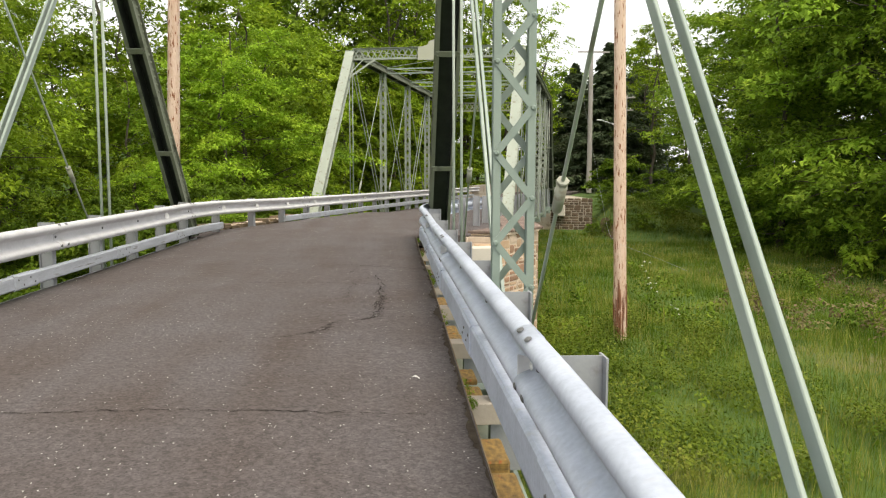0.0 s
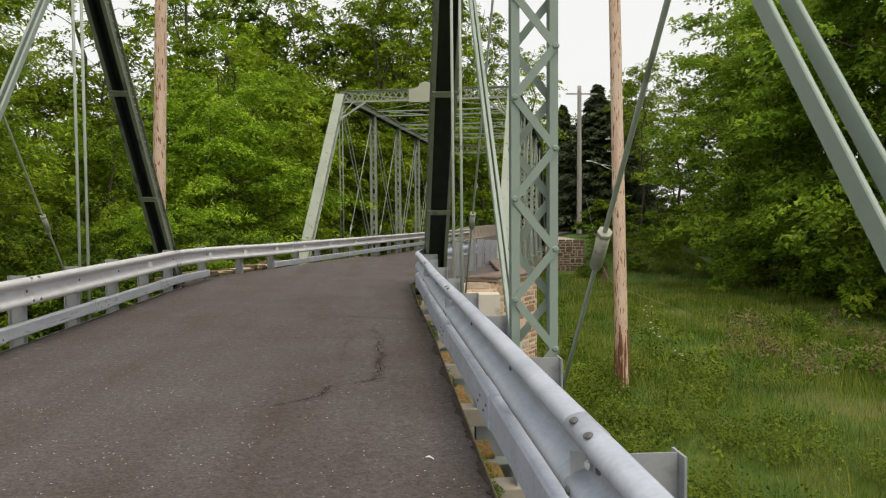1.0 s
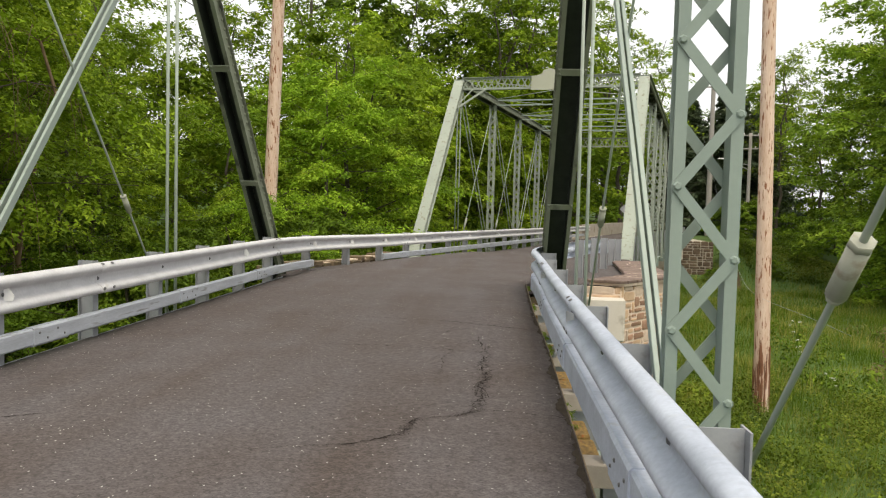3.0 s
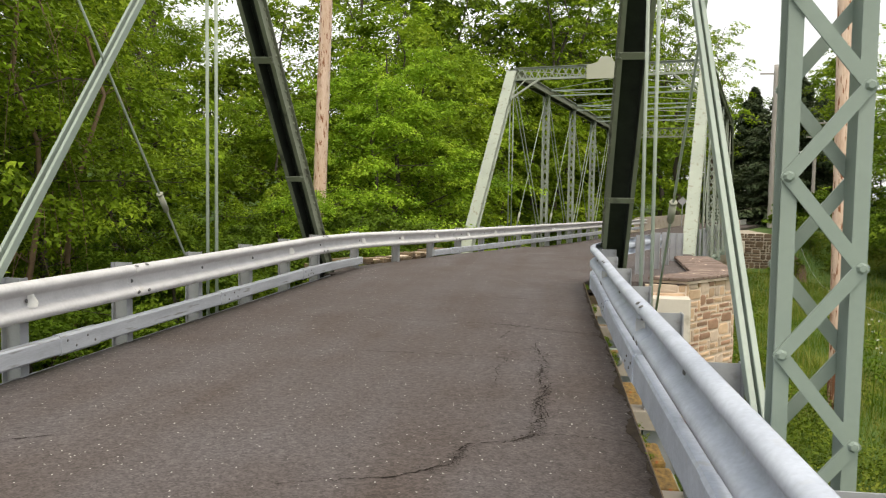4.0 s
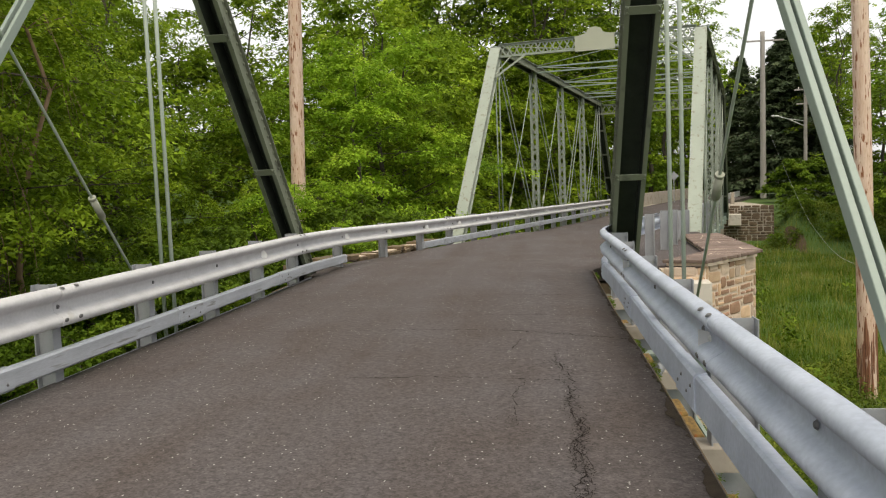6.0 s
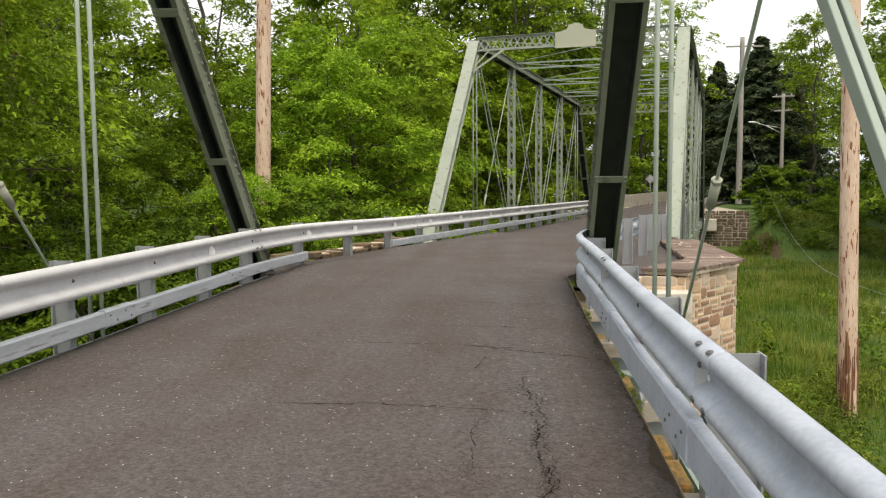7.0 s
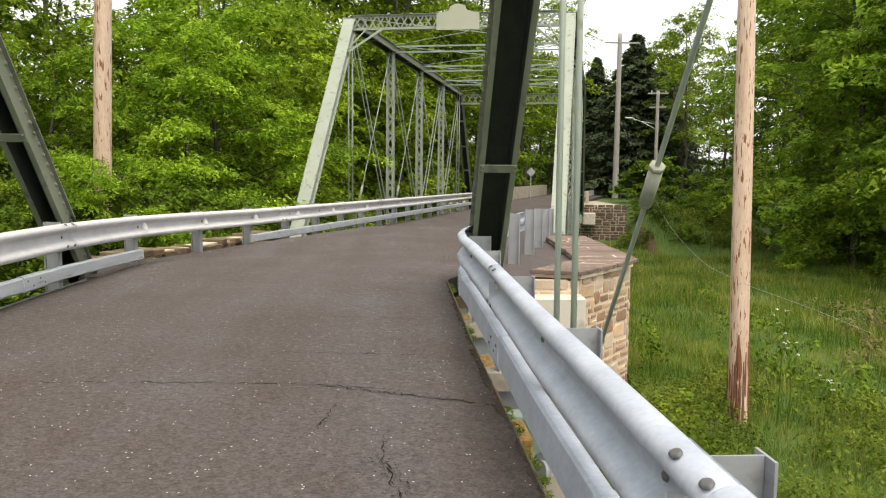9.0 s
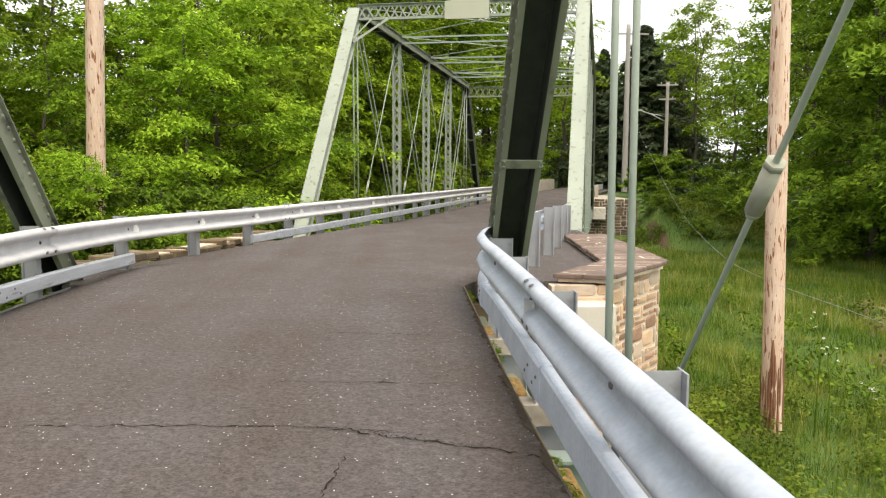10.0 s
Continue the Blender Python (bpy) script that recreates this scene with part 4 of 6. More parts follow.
for c, s in ((FL, 1), (FR, -1)):                         # portal knee brackets
    bm = bmesh.new()
    a, b = far(DL - 0.75, c + 0.16 * s, FT - 0.98), far(DL - 0.15, c + 1.0 * s, FT - 0.25)
    bar(bm, a, b, 0.06, 0.06)
    bar(bm, a + Vector((0, 0, 0.1)), far(DL - 0.2, c + 0.55 * s, FT - 0.25), 0.03, 0.03)
    part("knee_brace", bm, M_GREENPALE, farb)
for k in range(1, 4):
    bm = bmesh.new()
    for e in (0.1, -0.1):
        bar(bm, far(DL + PANF * k, FL, FT + e), far(DL + PANF * k, FR, FT + e), 0.06, 0.05)
    part("top_strut", bm, M_GREEN, farb)
for k in range(4):
    for a, b in ((FL, FR), (FR, FL)):
        bm = bmesh.new()
        rod(bm, far(DL + PANF * k, a, FT + 0.12), far(DL + PANF * (k + 1), b, FT + 0.12), 0.015, 6)
        part("sway_rod", bm, M_GREENPALE, farb)
for k in range(7):
    bm = bmesh.new()
    bar(bm, far(DL + PANF * (k - 1), FL - 0.2, -0.5), far(DL + PANF * (k - 1), FR + 0.2, -0.5), 0.16, 0.4, side=FD)
    part("floor_beam", bm, M_GREEN, farb)

# ---- pier between the spans ----
bm = bmesh.new()
PLAT = [(4.3, 7.3), (4.75, 7.3), (4.9, 7.35), (6.0, 7.35), (7.05, 8.75), (7.2, 9.6), (7.6, 16.4), (3.0, 17.0), (1.0, 12.0), (-0.3, 8.5), (-0.3, 7.1)]
slab(bm, PLAT, -0.25, -0.04)
tagged(part("pier_platform", bm, M_ASPHALT, None), "asphalt apron on top of the pier", "pavement", kind="structure")


def stone_mesh(name, w, h, d, seed, mat):
    """A rough-faced rubble stone, local x along the wall, y out of it: an uneven eight-sided outline and a dressed, bulging face."""
    r = random.Random(seed)
    bm = bmesh.new()
    c = min(w, h)
    cut_ = [c * r.uniform(0.08, 0.3) for _ in range(8)]
    line = [(cut_[0], 0), (w - cut_[1], 0), (w, cut_[2]), (w, h - cut_[3]), (w - cut_[4], h), (cut_[5], h), (0, h - cut_[6]), (0, cut_[7])]
    line = [(x + r.uniform(-1, 1) * c * 0.06, z + r.uniform(-1, 1) * c * 0.06) for x, z in line]
    mx, mz = w / 2, h / 2
    back = [bm.verts.new((x, -0.05, z)) for x, z in line]
    rim = [bm.verts.new((x, d * r.uniform(0.3, 0.6), z)) for x, z in line]
    face = [bm.verts.new((mx + (x - mx) * 0.8, d * r.uniform(0.8, 1.25), mz + (z - mz) * 0.8)) for x, z in line]
    top = bm.verts.new((w * r.uniform(0.35, 0.65), d * r.uniform(1.0, 1.4), h * r.uniform(0.35, 0.65)))
    for i in range(8):
        k = (i + 1) % 8
        bm.faces.new((back[i], back[k], rim[k], rim[i]))
        bm.faces.new((rim[i], rim[k], face[k], face[i]))
        bm.faces.new((face[i], face[k], top))
    bmesh.ops.recalc_face_normals(bm, faces=bm.faces)
    me = bpy.data.meshes.new(name)
    bm.to_mesh(me)
    bm.free()
    me.materials.append(mat)
    return me


def stone_face(parent, a, b, z0, z1, seed, mats, cell=0.09, d=0.018, joint=0.026):
    """Random rubble between two plan points: stones of one to four cells each way, packed from the top down; the outside lies to the right of a to b."""
    r = random.Random(seed)
    a, b = Vector((*a, 0)), Vector((*b, 0))
    ax = (b - a).normalized()
    out = Vector((ax.y, -ax.x, 0))
    nx, nz = max(2, round((b - a).length / cell)), max(2, round((z1 - z0) / cell))
    cx, cz = (b - a).length / nx, (z1 - z0) / nz
    used = set()
    rise_ = [0.0] + [r.uniform(-0.3, 0.3) * cz for _ in range(nz - 1)] + [0.0]
    for j in range(nz):
        for i in range(nx):
            if (i, j) in used:
                continue
            w = r.choice((1, 2, 2, 3, 3, 4, 4))
            h = r.choice((1, 1, 1, 2, 2)) if w < 4 else r.choice((1, 1, 2))
            while w > 1 and any((i + k, j) in used or i + k >= nx for k in range(w)):
                w -= 1
            h = min(h, nz - j)
            while h > 1 and any((i + k, j + m) in used for k in range(w) for m in range(h)):
                h -= 1
            used |= {(i + k, j + m) for k in range(w) for m in range(h)}
            top, low = z1 - j * cz + rise_[j], z1 - (j + h) * cz + rise_[j + h]
            jw = joint * r.uniform(0.7, 1.4)
            m = Matrix((ax, out, (0, 0, 1))).transposed().to_4x4()
            m.translation = a + ax * (i * cx + jw / 2) + Vector((0, 0, low + jw / 2))
            child("stone", stone_mesh("stone", w * cx - jw, top - low - jw, d * r.uniform(0.6, 1.2), r.random(), r.choice(mats)), parent, m)


pier = thing("stone_pier", (5.5, 9, -4.4), "buff sandstone pier with pale mortar joints", "pier")
bm = bmesh.new()
slab(bm, [(5.48, 7.1), (6.15, 7.1), (7.28, 8.62), (7.5, 16.0), (5.48, 15.5)], -4.5, -0.07)
part("core", bm, M_MORTAR, pier, "pale mortar core")
bm = bmesh.new()
slab(bm, [(-0.9, 7.15), (5.46, 7.15), (5.46, 15.5), (-0.9, 15.5)], -4.5, -0.3)
part("core", bm, M_RUBBLE, pier, "brown rubble core")
stone_face(pier, (5.5, 7.1), (6.15, 7.1), -2.0, -0.04, 3, [M_STONEC, M_STONEC, M_STONE], cell=0.13)
stone_face(pier, (6.15, 7.1), (7.28, 8.62), -2.75, -0.02, 4, [M_STONE, M_STONE, M_STONEC, M_STONEB], cell=0.105, joint=0.036)
stone_face(pier, (7.28, 8.62), (7.42, 13.0), -2.75, -0.02, 5, [M_STONE, M_STONEB], cell=0.2)
bm = bmesh.new()
bar(bm, (5.5, 6.98, -0.63), (6.2, 6.98, -0.63), 0.34, 0.78, side=(0, 1, 0), bevel=0.03)
bmw = bm
bearing = tagged(part("bearing_block", bmw, M_CONC, None), "cream concrete bearing block against the pier", "concrete block")


def coping(parent, spine, width, z, seed, thick=0.085, mat=M_CAP):
    """Flagstones side by side along a line, each a little uneven."""
    r = random.Random(seed)
    s = 0.0
    total = sum((Vector(b) - Vector(a)).length for a, b in zip(spine, spine[1:]))
    while s < total:
        w = r.uniform(0.15, 0.36)
        ends = []
        for e in (s + 0.012, s + w - 0.012):
            p, h = along(spine, e)
            h = (along(spine, max(0, e - 0.3))[1] + h + along(spine, e + 0.3)[1]).normalized()
            ends.append((p, Vector((h.y, -h.x, 0))))
        (p0, side0), (p1, side1) = ends
        bm = bmesh.new()
        k0, k1 = r.uniform(-0.06, 0.03), r.uniform(-0.03, 0.05)
        up = Vector((0, 0, z + r.uniform(-0.012, 0.018) * (3.0 if mat == M_RUBBLE else 1.0)))
        q = [p0 + side0 * k0, p1 + side1 * (k0 + r.uniform(-0.02, 0.02)), p1 + side1 * (width + k1), p0 + side0 * (width + k1 + r.uniform(-0.02, 0.02))]
        lo = [bm.verts.new(v + up - Vector((0, 0, thick))) for v in q]
        hi = [bm.verts.new(v + up + Vector((0, 0, r.uniform(-0.006, 0.006)))) for v in q]
        bm.faces.new(hi)
        bm.faces.new(lo[::-1])
        for i in range(4):
            bm.faces.new((lo[i], lo[(i + 1) % 4], hi[(i + 1) % 4], hi[i]))
        bmesh.ops.recalc_face_normals(bm, faces=bm.faces)
        bmesh.ops.bevel(bm, geom=bm.edges[:], offset=0.01, segments=1, affect="EDGES")
        part("flagstone", bm, mat, parent)
        s += w
    pts = [p + Vector((0, 0, z - thick * 0.6)) for p in cut(spine, 0.12, total - 0.12)]
    bm = bmesh.new()
    sweep(bm, pts, [(0.08, -0.03), (width - 0.08, -0.03), (width - 0.08, thick * 0.55), (0.08, thick * 0.55)][::-1], closed=True)
    bmesh.ops.recalc_face_normals(bm, faces=bm.faces)
    part("bedding", bm, M_MORTAR, parent, "pale mortar bed")


def flags(parent, lines, z, seed, thick=0.055):
    """Flagstones laid from an inner edge to an outer one, with pale joints between; each is a little uneven."""
    r = random.Random(seed)
    for (a, b), (c, d) in lines:
        a, b, c, d = (Vector((*p, 0)) for p in (a, b, c, d))
        total, s, cuts = (b - a).length, 0.0, [0.0]
        while s < total - 0.12:
            s = min(total, s + r.uniform(0.14, 0.3))
            cuts.append(s / total if total - s > 0.1 else 1.0)
        for f, g in zip(cuts, cuts[1:]):
            e = r.choice((0.008, 0.013, 0.022)) / total
            q = [a + (b - a) * (f + e), a + (b - a) * (g - e), c + (d - c) * (g - e), c + (d - c) * (f + e)]
            half = r.uniform(0.3, 0.7) if r.random() < 0.45 else None
            for u, v in ((0.0, half), (half, 1.0)) if half else ((0.0, 1.0),):
                k = 0.012 if half else 0.0
                p = [q[0].lerp(q[3], u + (k if u else 0)), q[1].lerp(q[2], u + (k if u else 0)), q[1].lerp(q[2], v - (k if v < 1 else 0)), q[0].lerp(q[3], v - (k if v < 1 else 0))]
                bm = bmesh.new()
                up = z + r.uniform(0.007, 0.013)
                p = [w + Vector((r.uniform(-0.02, 0.02), r.uniform(-0.015, 0.015), 0)) for w in p]
                slab(bm, [tuple(w)[:2] for w in p], up - thick, up)
                bmesh.ops.recalc_face_normals(bm, faces=bm.faces)
                bmesh.ops.bevel(bm, geom=bm.edges[:], offset=0.008, segments=1, affect="EDGES")
                part("flagstone", bm, M_CAP, parent)
        bm = bmesh.new()
        mid = (a + b + c + d) / 4
        slab(bm, [tuple(w.lerp(mid, 0.1))[:2] for w in (a, c, d, b)], z - thick - 0.04, z + 0.006)
        bmesh.ops.recalc_face_normals(bm, faces=bm.faces)
        part("bedding", bm, M_MORTAR, parent, "pale mortar bed")


cope = thing("coping", (6.4, 9, 0), "red-brown flagstone coping with white mortar joints", "coping")
flags(cope, [(((5.5, 7.2), (6.45, 8.6)), ((6.16, 6.98), (7.38, 8.56))), (((6.46, 8.64), (6.75, 13.0)), ((7.4, 8.6), (7.58, 13.0)))], 0.06, 8)
cope = thing("coping", (0.0, 10, 0), "tan rubble coping behind the guard rail", "coping")
coping(cope, [(-0.95, 8.0, 0), (-0.75, 9.4, 0), (-0.2, 10.8, 0), (0.6, 14.0, 0)], 0.5, 0.015, 9, thick=0.1, mat=M_RUBBLE)

# far abutment, parapets
abut = thing("abutment", far(47.5, 5, -3.2), "dark stone abutment with pale joints at the far bridge end", "abutment")
bm = bmesh.new()
q = [far(46.6, 3.3), far(46.6, 6.3), far(48, 6.3), far(56, 4.5), far(56, -4), far(46.6, -5)]
slab(bm, [tuple(v)[:2] for v in q], -4.0, -0.62)
part("core", bm, M_OLDCONC, abut, "pale mortar core")
stone_face(abut, tuple(far(46.6, 3.5))[:2], tuple(far(46.6, 6.35))[:2], -3.1, -0.5, 12, [M_STONEDARK], cell=0.16, d=0.03, joint=0.04)
bm = bmesh.new()
bar(bm, far(46.3, 3.75, -0.8), far(46.3, 4.5, -0.8), 0.5, 0.7, side=FD, bevel=0.03)
tagged(part("bearing_block", bm, M_CONC, None), "pale concrete bearing block under the far truss", "concrete block")
bm = bmesh.new()
sweep(bm, [far(d, c, 0) for d, c in ((47.5, -2.25), (55, -1.9), (62, -1.2), (72, -0.1))], [(-0.14, -0.4), (-0.14, 0.82), (0.14, 0.82), (0.14, -0.4)], closed=True)
bmesh.ops.recalc_face_normals(bm, faces=bm.faces)
tagged(part("parapet", bm, M_OLDCONC, None), "low pale concrete parapet along the far road", "parapet")
bm = bmesh.new()
sweep(bm, [far(d, c, 0) for d, c in ((47.0, 3.6), (52, 3.8), (57, 4.3))], [(-0.03, 0.35), (-0.03, 0.72), (0.03, 0.72), (0.03, 0.35)], closed=True)
bmesh.ops.recalc_face_normals(bm, faces=bm.faces)
tagged(part("road_rail", bm, M_ZINCDULL, None), "grey steel rail beside the far road", "guardrail")
bm = bmesh.new()
bar(bm, far(52, 3.9, -0.5), far(52, 3.9, 0.75), 0.24, 0.24, bevel=0.02)
tagged(part("end_pillar", bm, M_OLDCONC, None), "short pale concrete end pillar beside the far road", "pillar")


# ---- timber poles ----
def pole(at, top, r0, r1, mat, label, lean=(0, 0), bark=0.0):
    p = thing("utility_pole", at, label, "utility pole", "utility poles")
    bm = bmesh.new()
    n, rings = 16, 24
    prev = None
    for i in range(rings + 1):
        f = i / rings
        r = r0 + (r1 - r0) * f
        c = Vector(at) + Vector((lean[0] * f, lean[1] * f, (top - at[2]) * f))
        ring = [bm.verts.new(c + Vector((math.cos(2 * math.pi * j / n), math.sin(2 * math.pi * j / n), 0)) * r * (1 + 0.035 * noise.noise(Vector((j * 0.9, i * 0.4, at[0]))))) for j in range(n)]
        if prev:
            for j in range(n):
                bm.faces.new((prev[j], prev[(j + 1) % n], ring[(j + 1) % n], ring[j])).smooth = True
        prev = ring
    bm.faces.new(prev)
    part("shaft", bm, mat, p)
    if bark:                                             # strips of dark bark left round the foot
        rr = random.Random(3)
        for k in range(34):
            bm = bmesh.new()
            a = rr.uniform(0, 6.28)
            z0 = at[2] + rr.uniform(0.15, bark * 0.62)
            z1 = z0 + rr.uniform(0.2, 0.5) * bark
            wd = rr.uniform(0.08, 0.2)
            prev = None
            for i in range(6):
                f = i / 5
                z = z0 + (z1 - z0) * f
                g = (z - at[2]) / (top - at[2])
                c = Vector(at) + Vector((lean[0] * g, lean[1] * g, z - at[2]))
                r = r0 + (r1 - r0) * g + 0.012
                hw = wd * (0.25 + 0.75 * math.sin(math.pi * min(0.98, f + 0.02))) * rr.uniform(0.7, 1.2)
                cur = [bm.verts.new(c + Vector((math.cos(a + e * hw), math.sin(a + e * hw), 0)) * (r + (0.006 if e == 0 else -0.006))) for e in (-1, 0, 1)]
                if prev:
                    for j in range(2):
                        bm.faces.new((prev[j], prev[j + 1], cur[j + 1], cur[j]))
                prev = cur
            part("bark", bm, M_POLEBARK, p, "dark peeling bark at the foot")
    return p


pole((9.72, 10.15, -3.2), 9.2, 0.17, 0.13, M_POLE, "peeling reddish timber utility pole in the meadow", lean=(-0.3, 0), bark=1.75)
pole((-2.72, 14.2, -3.8), 12.0, 0.2, 0.15, M_POLE, "peeling reddish timber utility pole among the leaves", lean=(0.5, 0))
p = pole((20.8, 60, -0.6), 12.3, 0.24, 0.17, M_POLEGREY, "grey timber utility pole with a crossarm beside the road")
bm = bmesh.new()
bar(bm, (19.6, 60, 11.6), (22.4, 60, 11.6), 0.12, 0.12)
part("crossarm", bm, M_POLEGREY, p)
LX, LY = 23.34, 57.94
p = pole((LX, LY, -1.0), 7.7, 0.15, 0.12, M_POLEGREY, "grey timber utility pole with a street lamp arm")
for z, w in ((7.5, 0.8), (6.45, 0.65)):
    bm = bmesh.new()
    bar(bm, (LX - w, LY, z), (LX + w, LY, z + 0.05), 0.09, 0.1)
    part("crossarm", bm, M_POLEGREY, p)
for dx, z in ((-0.5, 7.55), (0.1, 7.55), (0.6, 7.55), (0.4, 6.52)):
    bm = bmesh.new()
    rod(bm, (LX + dx, LY, z), (LX + dx, LY, z + 0.16), 0.05, 8, 0.03)
    part("insulator", bm, M_LAMP, p)
bm = bmesh.new()
arm = [Vector((LX, LY, 4.75)), Vector((LX - 1.2, LY, 5.35)), Vector((LX - 2.0, LY, 5.6))]
for a, b in zip(arm, arm[1:]):
    rod(bm, a, b, 0.035, 6)
rod(bm, (LX, LY, 5.15), (LX - 1.2, LY, 5.38), 0.025, 6)
part("lamp_arm", bm, M_LAMP, p)
bm = bmesh.new()
bar(bm, (LX - 1.9, LY, 5.6), (LX - 2.5, LY, 5.64), 0.2, 0.12, bevel=0.04)
part("lamp_head", bm, M_LAMP, p)

WIRE = [(20.2, 60, 7.4), (13.55, 27.33, 0.2), (10.55, 14.7, -0.6), (9.5, 9.83, -0.45), (9.63, 8.9, -0.51), (9.98, 8.07, -0.64), (10.46, 7.58, -0.86)]
cu = bpy.data.curves.new("slack_wire", "CURVE")
cu.dimensions, cu.bevel_depth, cu.bevel_resolution = "3D", 0.0032, 1
spl = cu.splines.new("NURBS")
spl.points.add(len(WIRE) - 1)
for q, w in zip(spl.points, WIRE):
    q.co = (*w, 1)
spl.use_endpoint_u, spl.order_u = True, 3
cu.materials.append(M_ZINCDULL)
tagged(new("slack_wire", cu), "thin pale slack wire hanging from a pole into the meadow", "cable")


# ---- far road: sign and parked car ----
sign = thing("road_sign", (13.37, 56.19, -0.7), "grey back of a diamond road sign on a post", "road sign")
SX, SY = 13.37, 56.19
bm = bmesh.new()
bar(bm, (SX, SY, -0.9), (SX, SY, 1.75), 0.06, 0.04)
part("post", bm, M_ZINCDULL, sign)
bm = bmesh.new()
bar(bm, (SX - 0.18, SY - 0.03, 1.22), (SX + 0.18, SY - 0.03, 1.58), 0.012, 0.5, side=(0, 1, 0))
part("plate", bm, M_ZINCDULL, sign, "grey metal back of the sign")


def parked_car(x, y, z, turn):
    """A small pale car: rounded body, cabin with windows, wheels and lamps."""
    t = thing("car", (0, 0, 0), "small white parked car beside the far road", "car")
    bm = bmesh.new()
    side = [(-2.1, 0.3), (-2.15, 0.75), (-1.9, 0.92), (1.1, 0.95), (2.0, 0.8), (2.15, 0.6), (2.1, 0.3)]
    prism(bm, (-0.85, 0, 0), (0.85, 0, 0), side, Vector((0, 1, 0)), Vector((0, 0, 1)))
    bmesh.ops.bevel(bm, geom=bm.edges[:], offset=0.05, segments=1, affect="EDGES")
    body = part("body", bm, M_WHITE, t)
    bm = bmesh.new()
    prism(bm, (-0.72, 0, 0), (0.72, 0, 0), [(-1.8, 0.93), (-1.35, 1.45), (0.1, 1.48), (0.95, 0.94)], Vector((0, 1, 0)), Vector((0, 0, 1)))
    bmesh.ops.bevel(bm, geom=bm.edges[:], offset=0.06, segments=1, affect="EDGES")
    part("cabin", bm, M_WHITE, t)
    for s in (-1, 1):
        bm = bmesh.new()
        prism(bm, (s * 0.72, 0, 0), (s * 0.735, 0, 0), [(-1.5, 1.0), (-1.25, 1.38), (0.05, 1.4), (0.7, 1.0)], Vector((0, 1, 0)), Vector((0, 0, 1)))
        part("side_window", bm, M_WIRE, t, "dark side window")
        for yy in (-1.35, 1.35):
            bm = bmesh.new()
            rod(bm, (s * 0.7, yy, 0.32), (s * 0.88, yy, 0.32), 0.32, 14)
            wheel = part("wheel", bm, M_WIRE, t)
            bm = bmesh.new()
            rod(bm, (s * 0.88, yy, 0.32), (s * 0.89, yy, 0.32), 0.19, 12)
            part("rim", bm, M_LAMP, wheel)
        bm = bmesh.new()
        bar(bm, (s * 0.6 - 0.12, -2.16, 0.72), (s * 0.6 + 0.12, -2.16, 0.72), 0.03, 0.12)
        part("tail_lamp", bm, M_RUST, t, "small tail lamp")
    bm = bmesh.new()
    bar(bm, (0, -1.73, 1.05), (0, -1.47, 1.36), 1.2, 0.02, side=(1, 0, 0))
    part("rear_window", bm, M_WIRE, t, "dark rear window")
    t.matrix_basis = pose(x, y, z, 0, 0, turn)


parked_car(27.13, 93.19, ground_z(27.13, 93.19), -40)


# ---- trees ----
def leaf_mesh(name, centres, spread, per, size, mat, seed, flat=0.6, droop=0.3, slim=0.3, rise=0.35, inner=0.5):
    """Many small pointed leaves in tufts round the given centres, facing out and up, as one mesh."""
    r = np.random.RandomState(seed)
    c = np.repeat(np.asarray(centres, float), per, axis=0)
    n = len(c)
    sp = np.repeat(np.asarray(spread, float), per)[:, None] if np.ndim(spread) else spread
    sz = np.repeat(np.asarray(size, float), per)[:, None] if np.ndim(size) else size
    d = r.normal(size=(n, 3))
    d[:, 2] += rise
    d /= np.linalg.norm(d, axis=1)[:, None]
    off = d * (inner + (1 - inner) * r.rand(n, 1)) * (0.75 + 0.45 * r.rand(n, 1))
    off[:, 2] *= flat
    pos = c + off * sp
    nm = d * 0.6 + np.array([0, 0, 0.75]) + r.normal(scale=0.3, size=(n, 3))
    nm /= np.linalg.norm(nm, axis=1)[:, None]
    u = d * 0.6 + r.normal(scale=0.6, size=(n, 3))
    u[:, 2] -= droop
    u -= nm * np.sum(u * nm, axis=1)[:, None]
    u /= np.linalg.norm(u, axis=1)[:, None] + 1e-6
    w = np.cross(nm, u)
    s = sz * (0.6 + 0.8 * r.rand(n, 1))
    dip = np.zeros((n, 3))
    dip[:, 2] = -0.12
    v = np.empty((n, 4, 3))
    v[:, 0] = pos - u * s * 0.5
    v[:, 1] = pos + w * s * slim + u * s * 0.05
    v[:, 2] = pos + u * s * 0.55 + dip * s
    v[:, 3] = pos - w * s * slim + u * s * 0.05
    me = bpy.data.meshes.new(name)
    me.vertices.add(4 * n)
    me.vertices.foreach_set("co", v.reshape(-1).astype(np.float32))
    me.loops.add(4 * n)
    me.loops.foreach_set("vertex_index", np.arange(4 * n, dtype=np.int32))
    me.polygons.add(n)
    me.polygons.foreach_set("loop_start", np.arange(0, 4 * n, 4, dtype=np.int32))
    me.polygons.foreach_set("loop_total", np.full(n, 4, dtype=np.int32))
    me.update()
    me.validate()
    me.materials.append(mat)
    return me


